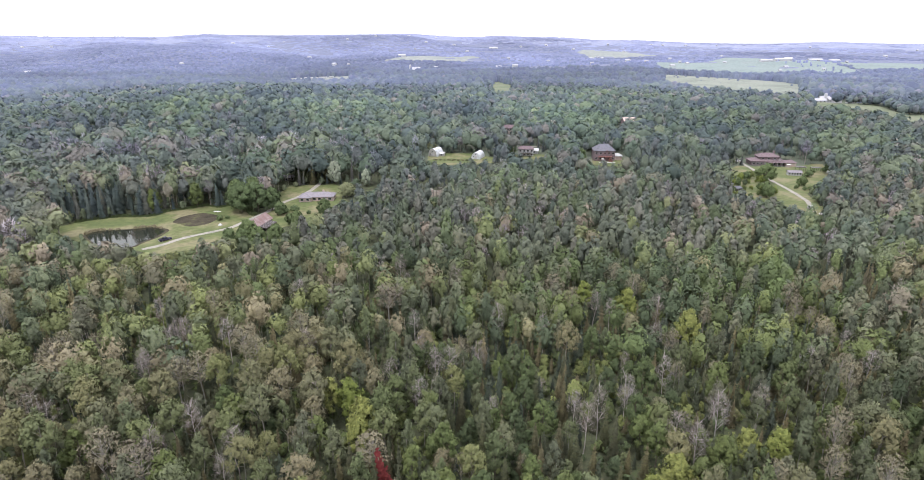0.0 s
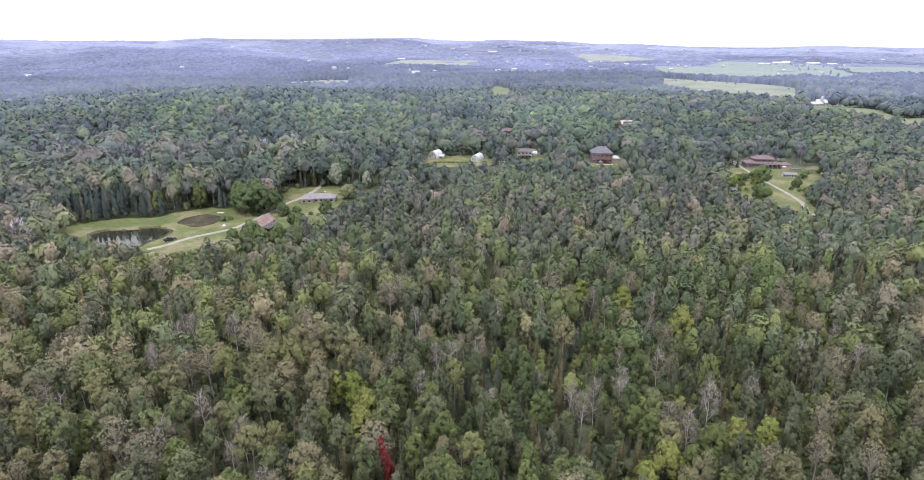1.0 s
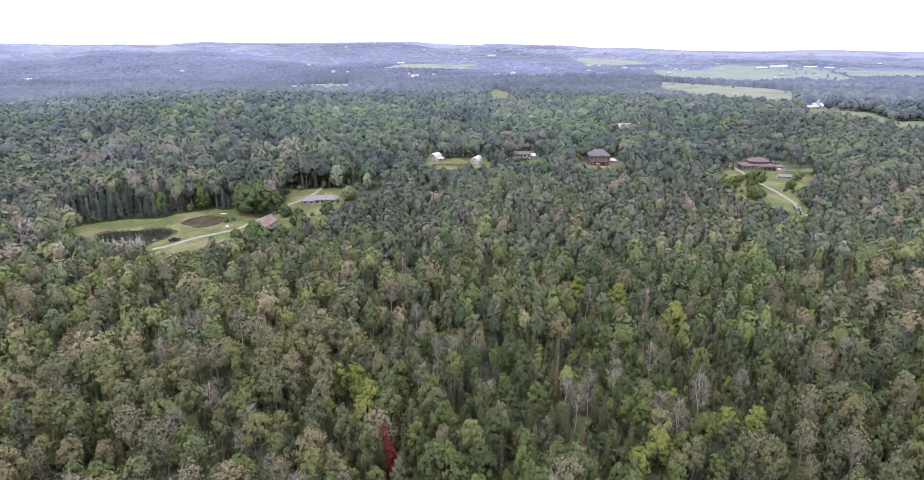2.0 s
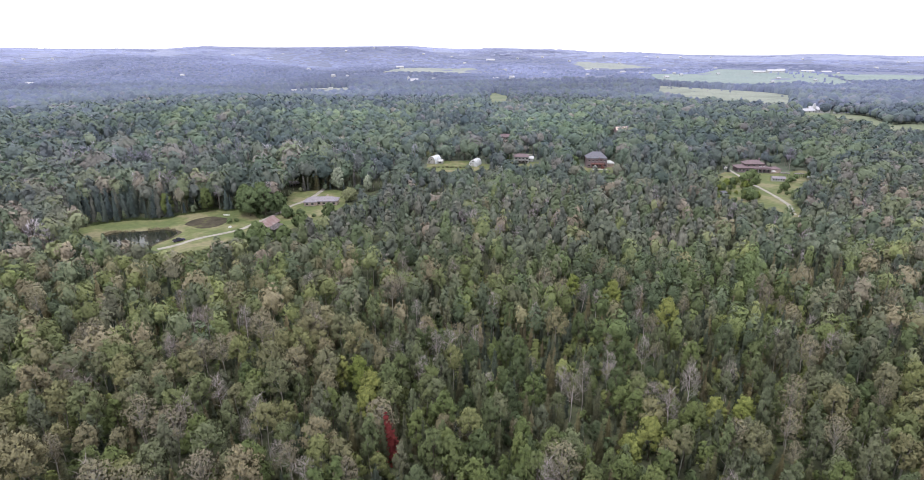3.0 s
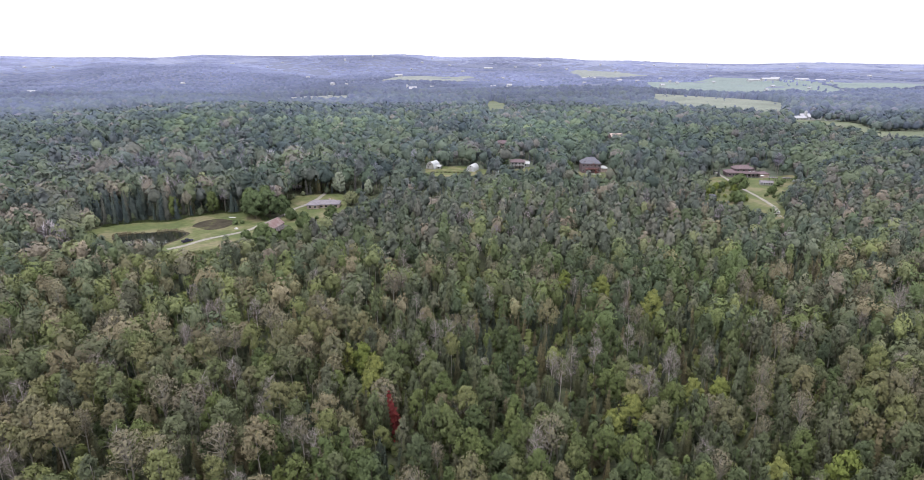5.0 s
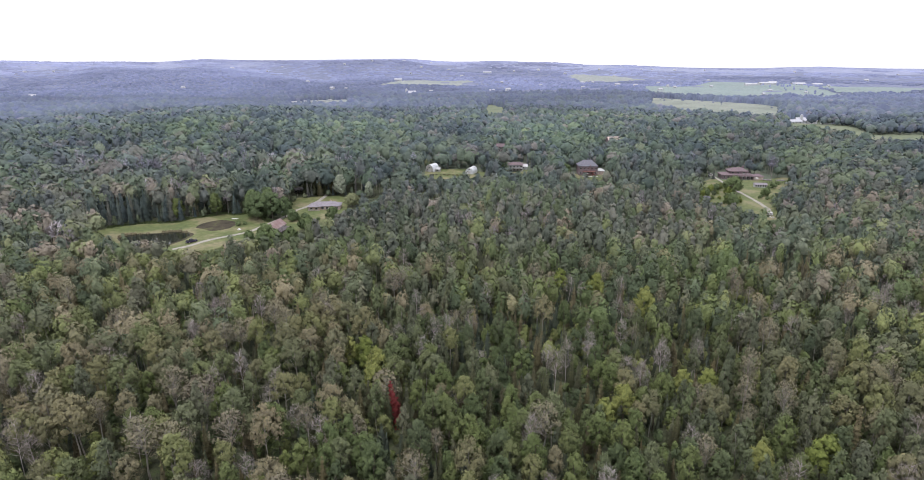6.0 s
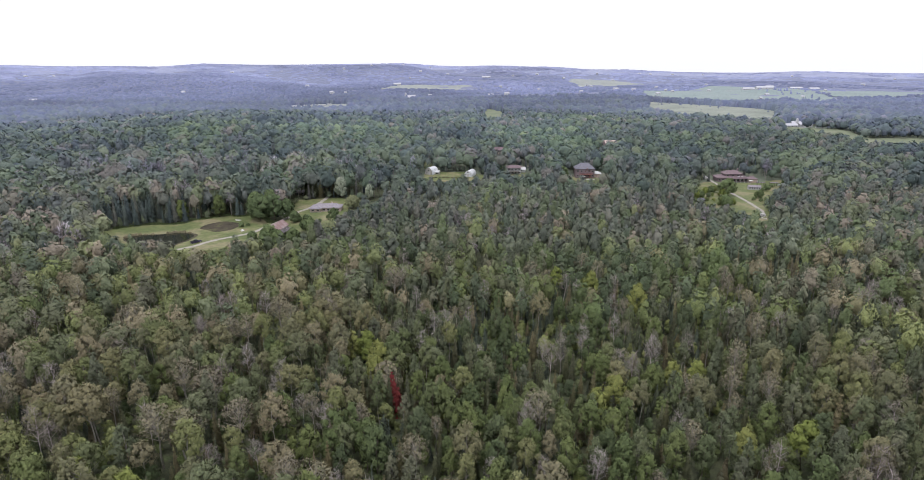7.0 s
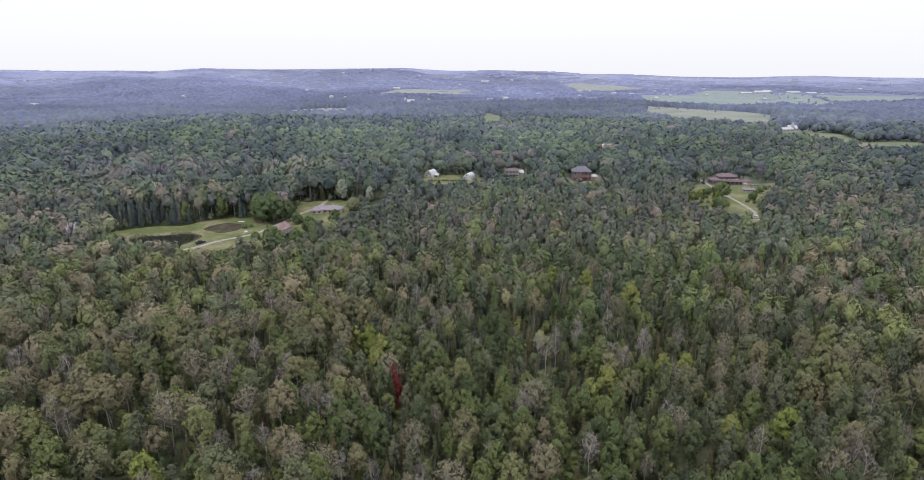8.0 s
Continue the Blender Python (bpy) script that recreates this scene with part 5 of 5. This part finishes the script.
# white house, arched sheds, and roofs among the trees
small_house(pose(49.5, 447, 0, rz=-4), "white_house", 11.5, 8, 5.2, 1.9, M_WHITE, M_BROWNROOF, "white two-storey house with brown roof", 4, hipped=True, deck=M_DARKWOOD, rows=2)
small_house(pose(56.5, 455, 0, rz=-4), "garage", 7, 6, 2.6, 1.4, M_WHITE, M_METALROOF, "white garage with pale metal roof", 1, category="garage")
small_house(pose(46, 553, 0, rz=-3), "brown_row_house", 13, 8, 6.2, 2.4, M_BRICK, M_BROWNROOF, "brown-roofed house half hidden by trees", 5, rows=2)
small_house(pose(58, 556, 0, rz=-3), "brown_annex", 7, 7, 4.6, 1.8, M_BRICK, M_SHINGLE, "low annex with grey roof behind trees", 2)
small_house(pose(165, 579, 0, rz=6), "red_roofed_house", 12, 9, 9.0, 3.0, M_REDBRICK, M_BRICK, "red brick house with pale roof behind spruces", 3, rows=2)
ribbon("lane", [(36, 486), (54, 485), (68, 481), (84, 478)], 4.5, M_GRAVEL, 0.12, "pale lane behind the white house", "lane")


def arch(r, h, n=14):
    return [(-r * math.cos(math.pi * i / n), h * math.sin(math.pi * i / n) ** 0.8) for i in range(n + 1)]


def hoop_shed(m, r, h, ln, label, end, name="arched_shed", doors=True):
    t = thing(name, m, label, "shed", "arched sheds")
    outer, inner = arch(r, h), arch(r - 0.2, h - 0.2)
    part("cover", prism(outer + inner[::-1], -ln / 2, ln / 2), M_HOOP, t, "white sheeting over hoops")
    part("end_wall", prism(arch(r - 0.22, h - 0.22), -ln / 2 + 0.15, -ln / 2 + 0.3), end, t)
    part("back_wall", prism(arch(r - 0.22, h - 0.22), ln / 2 - 0.3, ln / 2 - 0.15), end, t)
    if doors:
        door(t, -ln / 2 + 0.14, 0, 2.2, 2.6, M_TRIM, -90, 0.0)
        window(t, -ln / 2 + 0.14, 1.7, 2.0, 0.9, 1.0, -90)
        window(t, -ln / 2 + 0.14, 0, 4.0, 1.2, 0.9, -90)
    for i in range(5):
        x = -ln / 2 + ln * (i + 0.5) / 5
        part("rib", prism(arch(r + 0.04, h + 0.05) + arch(r - 0.02, h - 0.02)[::-1], x - 0.05, x + 0.05), M_METALROOF, t)
    return t


hoop_shed(pose(-20.5, 445, 0, rz=62), 3.7, 6.3, 10, "white arched barn with grey end wall on a lawn", M_CONCRETE)
small_house(pose(-15.5, 443, 0, rz=-20), "side_shed", 3.6, 3, 2.6, 1.0, M_CONCRETE, M_METALROOF, "small pale shed beside the arched barn", 1, "arched sheds", "shed")
hoop_shed(pose(12, 436, 0, rz=70), 3.4, 5.0, 12, "white plastic hoop house half behind trees", M_HOOP)
hoop_shed(pose(30, 424, 0, rz=80), 2.0, 3.2, 5, "small white hoop shed at the edge of the trees", M_HOOP, doors=False)
small_house(pose(-36, 452, 0), "tool_shed", 3.4, 2.6, 2.4, 0.8, M_WHITE, M_METALROOF, "tiny white shed at the edge of the lawn", 1, "arched sheds", "shed")
small_house(pose(-110.5, 362, 0, rz=8), "dark_shed", 6.5, 4, 3.0, 1.0, M_DARKWOOD, M_SHINGLE, "dark wooden shed under tall spruces", 2, "farm buildings", "shed")


def brown_house(m):
    t = thing("brown_house", m, "large brown brick house with stepped hip roofs", "house", HOMES)
    part("wall", boxes((-12, 11, -4.5, 6, -0.4, 3.1)), M_REDBRICK, t)
    part("upper_wall", boxes((-6, 7.5, -2, 6.2, 3.1, 5.7)), M_REDBRICK, t)
    part("roof", hip(-12, 11, -4.5, 6, 3.2, 1.7, 4.6, 0.7), M_BROWNROOF, t, "brown shingled lower roof")
    part("upper_roof", hip(-6, 7.5, -2, 6.2, 5.85, 2.3, 4.6, 0.8), M_BROWNROOF, t, "brown shingled upper roof")
    part("east_wing_wall", boxes((11.0, 18, -6, 1, -0.4, 2.7)), M_BRICK, t)
    part("east_wing_roof", hip(11.2, 18, -6, 1, 2.8, 1.5, 3.2), M_BROWNROOF, t)
    part("veranda_roof", boxes((-1, 11.5, -7.2, -4.9, 2.72, 2.86)), M_BROWNROOF, t)
    for i in range(5):
        x = -0.8 + i * 3.0
        part("column", boxes((x - 0.12, x + 0.12, -7.1, -6.86, -0.2, 2.72), bevel=0.02), M_TRIM, t)
    for x in (4.6, 7.2):
        part("skylight", boxes((x - 0.8, x + 0.8, -3.9, -2.6, 3.95, 4.15), bevel=0.02), M_TRIM, t, "white-framed skylight").matrix_basis = pose(0, 0, -0.05)
    part("chimney", boxes((5.0, 6.0, 3.6, 4.6, 6, 9.2), bevel=0.03), M_REDBRICK, t)
    for x in (-10, -7.4, -4.8):
        window(t, x, -4.52, 1.5, 1.5, 1.3)
    for x in (0.8, 3.8, 6.8, 9.6):
        window(t, x, -4.52, 1.4, 1.9, 1.7)
    for x in (-3.5, 0.5, 4.5):
        window(t, x, -2.02, 4.6, 1.6, 1.1)
    door(t, -2.4, -4.52, 1.1)
    return t


brown_house(pose(218, 409, 0, rz=-7))
small_house(pose(219.5, 375, 0, rz=-12), "garden_cabin", 8, 4.4, 2.3, 0.9, M_WHITE, M_SHINGLE, "low pale cabin with a row of windows", 5, "garden buildings", "cabin")


def pergola(m):
    t = thing("pergola", m, "dark wooden pergola with pale slatted top", "pergola", "garden buildings")
    for x in (-2.6, 0, 2.6):
        for y in (-1.6, 1.6):
            part("post", boxes((x - 0.09, x + 0.09, y - 0.09, y + 0.09, 0, 2.5)), M_DARKWOOD, t)
    for y in (-1.6, 1.6):
        part("beam", boxes((-3, 3, y - 0.08, y + 0.08, 2.5, 2.72)), M_DARKWOOD, t)
    for i in range(12):
        x = -2.9 + i * 0.527
        part("slat", boxes((x - 0.12, x + 0.12, -2.1, 2.1, 2.72, 2.82)), M_SHINGLE, t)
    return t


pergola(pose(240, 386, 0, rz=-8))
pergola(pose(231, 388, 0, rz=-12))


def caravan(m, label):
    t = thing("caravan", m, label, "caravan", "vehicles")
    part("body", slab([(-1.9, 0.5), (1.9, 0.5), (2.05, 1.4), (1.6, 2.3), (-1.7, 2.35), (-2.0, 1.5)], 1.05, 0.06), M_WHITE, t)
    part("drawbar", boxes((2.0, 3.1, -0.06, 0.06, 0.5, 0.62)), M_RIM, t)
    window(t, 0.6, -1.06, 1.6, 1.0, 0.6)
    window(t, -0.9, -1.06, 1.6, 0.7, 0.6)
    wheels(t, 1.7, 0.9, 0.3)
    return t


caravan(pose(184.5, 294, 0.05, rz=-30) @ Matrix.Scale(0.8, 4), "small white caravan at the end of the driveway")


def covered_heap(m, sx, sy, sz, label, mat, seed):
    rg = np.random.default_rng(seed)
    v, f = BALL[2]
    p = v * (1 + rg.normal(0, 0.08, (len(v), 1)))
    p[:, 2] = np.clip(p[:, 2], -0.05, None)
    me = tri_mesh("heap", p * (sx, sy, sz), f)
    ob = part("tarp_heap", me, mat)
    ob.matrix_basis = m
    return tagged(ob, label, "heap", "heaps")


for x, y, s, q in ((183.6, 288.5, 0.9, 1), (184.6, 284.6, 1.1, 2), (185.4, 281.8, 1.3, 3), (182.6, 290.6, 0.6, 4)):
    covered_heap(pose(x, y, 0.05, rz=q * 40), s * 1.3, s, s * 0.8, "pale covered heap at the edge of the lawn", M_WHITE if q != 1 else M_CONCRETE, q)
# white object of unclear use, built as a rounded lump
covered_heap(pose(-118.4, 268.4, 0.06), 1.1, 0.9, 1.0, "small white rounded object on the meadow", M_WHITE, 9)
small_house(pose(162, 334, 0, rz=20), "garden_shed", 6.5, 4, 2.0, 0.7, M_DARKWOOD, M_SLATE, "dark low garden shed among shrubs", 2, "garden buildings", "shed")


def boat(m):
    t = thing("rowing_boat", m, "white upturned boat lying on the grass", "boat", "garden things")
    bm = bmesh.new()
    rings = []
    for i in range(9):
        u = -1 + 2 * i / 8
        w = 0.85 * (1 - abs(u) ** 2.6) + 0.04
        rings.append([bm.verts.new((u * 2.2, w * math.cos(a), 0.62 * math.sin(a) ** 0.7 * (1 - 0.25 * u * u) + 0.0)) for a in np.linspace(0, math.pi, 7)])
    for p, q in zip(rings, rings[1:]):
        for k in range(6):
            bm.faces.new((p[k], p[k + 1], q[k + 1], q[k]))
    for r in (rings[0], rings[-1]):
        bm.faces.new(r)
    part("hull", bm, M_WHITE, t)
    part("keel", boxes((-1.9, 1.9, -0.04, 0.04, 0.55, 0.68)), M_CONCRETE, t)


boat(pose(-129, 291.5, 0.06, rz=-8))

# gravel pit: a few pale spoil heaps
for x, y, s, q in ((-20, 338, 2.6, 11), (-16, 333, 2.0, 12), (-14, 342, 1.7, 13), (-21, 329, 1.5, 14)):
    covered_heap(pose(x, y, 0.0, rz=q * 31), s, s * 0.8, s * 0.45, "heap of pale gravel in a small pit", M_GRAVEL, q)

# far farms, a church and scattered houses
far_white = plain("far_white_wall", (0.46, 0.46, 0.49), var=0.05)
far_roof = plain("far_pale_roof", (0.36, 0.36, 0.41), var=0.08)
FARM = "far farm buildings"
for x, y, rz, ln, wd, h in ((500, 828, 8, 18, 9, 4.5), (513, 838, -6, 13, 8, 6.5), (524, 834, 4, 20, 9, 5.0), (540, 822, 15, 8, 6, 3.5), (547, 828, -10, 7, 6, 3.5)):
    small_house(pose(x, y, float(land(x, y)), rz=rz), "farm_building", ln, wd, h, 2.6, far_white, far_roof, "white farm building beside a pasture", 3, FARM, "farm")
silo = thing("silo", pose(510, 830, float(land(510, 830))), "white farm silo with a domed cap", "silo", FARM)
bm = bmesh.new()
bmesh.ops.create_cone(bm, cap_ends=True, segments=16, radius1=2.0, radius2=2.0, depth=12, matrix=pose(0, 0, 6))
part("drum", bm, far_white, silo)
bm = bmesh.new()
bmesh.ops.create_uvsphere(bm, u_segments=16, v_segments=8, radius=2.0, matrix=pose(0, 0, 12))
part("cap", bm, far_roof, silo)
for x, y, rz, ln, wd, h in ((1020, 2028, 3, 40, 16, 6), (1075, 2026, -3, 55, 18, 8), (1100, 2040, 8, 30, 14, 9), (1262, 2160, 4, 50, 18, 6), (1325, 2150, 0, 36, 16, 6), (150, 2900, 0, 40, 20, 8), (-240, 2420, 5, 30, 14, 8)):
    small_house(pose(x, y, float(land(x, y)) - 0.2, rz=rz), "long_barn", ln, wd, h, 4, far_white, far_roof, "long white barn in far fields", 6, FARM, "barn")
church = small_house(pose(-121, 1556, float(land(-121, 1556)), rz=25), "church", 26, 12, 9, 6, far_white, far_roof, "far white church with a short tower", 5, FARM, "church")
part("tower", boxes((-16, -11.5, -2.6, 2.6, -0.5, 17), bevel=0.1), far_white, church)
part("tower_roof", hip(-16, -11.5, -2.6, 2.6, 17.2, 5, 2.7), far_roof, church)



def trailer(m):
    t = thing("trailer", m, "long white trailer parked on a bare lot", "trailer", "trailers on the lot")
    part("body", boxes((-5.5, 5.5, -1.3, 1.3, 0.9, 3.9), bevel=0.08), far_white, t)
    part("chassis", boxes((-5.2, 5.9, -0.6, 0.6, 0.55, 0.88)), M_TYRE, t)
    part("rear_door", boxes((-5.56, -5.51, -1.15, 1.15, 1.05, 3.7)), far_roof, t)
    wheels(t, 2.2, 1.4, 0.48, -3.2)


rg = np.random.default_rng(33)
for j in range(11):
    x = -418 + j * 11.5 + rg.uniform(-2, 2)
    trailer(pose(x, 1376 + rg.uniform(-6, 6), float(land(x, 1376)) + 2.0, rz=rg.uniform(-25, 25)))
rg = np.random.default_rng(21)
made = 0
while made < 64:
    r, a = 1500 * math.exp(rg.uniform(0, 1) * 0.98), math.radians(rg.uniform(-37, 37))
    if a < -0.12 and rg.uniform(0, 1) > 0.3:
        continue
    x, y = r * math.sin(a), r * math.cos(a)
    ln = rg.uniform(9, 17)
    small_house(pose(x, y, float(land(x, y)) - 0.2, rz=rg.uniform(-40, 40)), "country_house", ln, ln * 0.55, rg.uniform(5, 8), 3.0, far_white, far_roof, "pale house far off among trees", 2, "scattered far houses", "house")
    made += 1

# ---- single trees and shrubs round the houses ----
SINGLE = "single trees"


def lone(kind, x, y, s, seed, leaf=None, label="", name="", wide=1.0):
    t = make_tree(kind, 5000 + seed, Matrix.Identity(4), leaf, label, name, SINGLE)
    t.matrix_basis = pose(x, y, float(land(x, y)) - (2.2 if kind == 2 else 0.1), rz=seed * 77) @ Matrix.Diagonal((s * wide, s * wide, s, 1))
    return t


def broad_tree(x, y, h, r, seed, leaf=None, label="broad green maple standing at a meadow's edge", name="maple_tree"):
    """A full, free-standing tree, leafy almost to the ground."""
    rg_ = np.random.default_rng(7000 + seed)
    v, f, nm, mids = leafy_crown(rg_, h, r, h * 0.08, 46, 40, 0.42, 0.1, 0.65, -0.75)
    t = thing(name, pose(x, y, float(land(x, y)) - 0.1, rz=seed * 50), label, "tree", SINGLE)
    tv, tf = tubes(trunk_rows(rg_, h, 0.28, mids[::5]), 5)
    part("trunk", tri_mesh("trunk", tv, tf), M_BARK_DARK, t)
    tagged(part("crown", tri_mesh("crown", v, f, rounded=np.ones(len(f), bool), normals=nm), leaf or M_BROAD, t), kind="stuff")
    return t


for j, (x, y, h, r) in enumerate(((-115, 289, 17, 8.0), (-107.5, 292, 16.5, 6.8), (-100.5, 294, 13, 4.6), (-120, 297, 17, 5.5), (-112, 300, 18, 5.5), (-161, 291, 13, 4.0), (-143, 300, 14, 4.2),
                                  (189.5, 353, 12.5, 6.2), (173, 318, 8, 3.8), (176, 326, 7, 3.2), (-98, 250, 9, 4.0), (-94, 286, 7, 3.2), (208, 345, 6, 2.8), (246, 380, 9, 4.0), (-79, 264, 8.5, 3.6), (-84, 270, 6, 2.6), (-90, 238, 9.5, 4.2), (-97, 240, 8, 3.6), (-83, 242, 9, 3.8), (-104, 243, 7, 3.0), (-71, 285, 9, 3.4))):
    broad_tree(x, y, h, r, j, LEAF[6] if j in (5, 6) else None, "bright green maple standing at the meadow's edge" if j in (5, 6) else "broad green maple standing at a meadow's edge")
broad_tree(-79, 351, 15, 4.6, 41, M_SILVER, "silvery pale-leaved tree beside dark spruces", "silver_tree")
broad_tree(-59, 346, 11, 3.4, 42, M_SILVER, "silvery pale-leaved tree beside dark spruces", "silver_tree")
broad_tree(-66, 321, 8.5, 5.0, 43, M_WILLOW, "pale yellow-green willow beside the house", "willow_tree")
broad_tree(-24, 461, 9, 4.0, 44, M_WILLOW, "pale yellow-green rounded tree behind arched barn", "willow_tree")
broad_tree(37, 450, 13, 6.5, 45)
broad_tree(86, 418, 11, 5.0, 46)
for j, (x, y) in enumerate(((-101, 351), (-97, 354), (-93, 351), (-104, 356), (-86, 358))):
    lone(3, x, y, 1.15, 30 + j, None, "tall dark spruce behind the house", "spruce_tree", 1.4)


def shrub(m, label, leaf, seed, name="shrub"):
    rg_ = np.random.default_rng(seed)
    v, f, nm, _ = leafy_crown(rg_, 2.4, 1.5, 0.0, 9, 24, 0.2, 0.1, 0.75, -0.6)
    ob = part(name, tri_mesh(name, v, f, rounded=np.ones(len(f), bool), normals=nm), leaf)
    ob.matrix_basis = m
    return tagged(ob, label, "shrub", "garden shrubs")


shrubs = [(-92, 288, 1.5), (-88, 291, 1.7), (-90, 294, 1.1), (-84, 285, 1.0), (-80, 288, 0.9), (-75, 291, 1.1), (-77, 296, 0.8), (-122, 277, 1.2), (-119, 279, 0.9),
          (226, 369, 1.9), (222, 367, 1.2), (201, 338, 1.1), (204, 334, 1.0), (208, 335, 1.1), (212, 336, 1.0), (236, 382, 1.2), (245, 384, 1.3)]
for j, (x, y, s) in enumerate(shrubs):
    shrub(pose(x, y, 0, rz=j * 50) @ Matrix.Diagonal((s, s, s, 1)), "dense green garden shrub on a lawn", M_BROAD, 300 + j)
rg = np.random.default_rng(5)
for j in range(26):
    u, w = j % 6, j // 6
    x, y = 154 + u * 5.2 + w * 2.4 + rg.uniform(-1.2, 1.2), 316 + w * 13 + u * 2.0 + rg.uniform(-1.5, 1.5)
    s = rg.uniform(0.9, 2.1)
    shrub(pose(x, y, 0, rz=j * 70) @ Matrix.Diagonal((s, s, s * 1.25, 1)), "young orchard tree in rough grass", (LEAF[6], LEAF[7], M_BROAD, LEAF[2])[j % 4], 400 + j, "orchard_tree")
for j in range(9):
    x = -20 + j * 3.4
    shrub(pose(x, 426.5 - j * 0.25, 0, rz=j * 50) @ Matrix.Diagonal((1.3, 0.6, 0.5, 1)), "low clipped hedge bush across a lawn", LEAF[3], 500 + j, "hedge_bush")


# reeds and rank growth round the pond and along the meadow's rim
def tufts(name, spots, n, h, mat, label, rg_):
    V = []
    for x, y, r in spots:
        a, q = rg_.uniform(0, 6.283, n), r * np.sqrt(rg_.uniform(0, 1, n))
        bx_, by_, t = x + q * np.cos(a), y + q * np.sin(a), rg_.uniform(0, 6.283, n)
        hh, w = h * rg_.uniform(0.5, 1.2, n) * rg_.uniform(0.6, 1.1), 0.16
        V.append(np.stack([np.stack([bx_ - w * np.cos(t), by_ - w * np.sin(t), np.zeros(n)], 1), np.stack([bx_ + w * np.cos(t), by_ + w * np.sin(t), np.zeros(n)], 1),
                           np.stack([bx_ + rg_.normal(0, 0.2, n), by_ + rg_.normal(0, 0.2, n), hh], 1)], 1).reshape(-1, 3))
    v = np.concatenate(V)
    ob = part(name, tri_mesh(name, v, np.arange(len(v)).reshape(-1, 3)), mat)
    return tagged(ob, label, "reeds", kind="stuff")


rg = np.random.default_rng(11)
rim = smooth(POND, True, 5, 0.6)
reedy = [(x + (x + 158) * 0.04, y + (y - 250) * 0.05, 0.7 + 1.6 * abs(noise.noise((x * 0.2, y * 0.2, 9)))) for x, y in rim[:26] if noise.noise((x * 0.11, y * 0.11, 2)) > -0.12]
tufts("reeds", reedy, 110, 1.6, M_REED, "tan reeds along the rim of a pond", rg)
edge = smooth(MEADOW, True, 6, 1.0)
tufts("rank_growth", [(x, y, 2.2) for x, y in edge[10:64]], 130, 1.5, LEAF[6], "rank green growth along the woods' edge", rg)
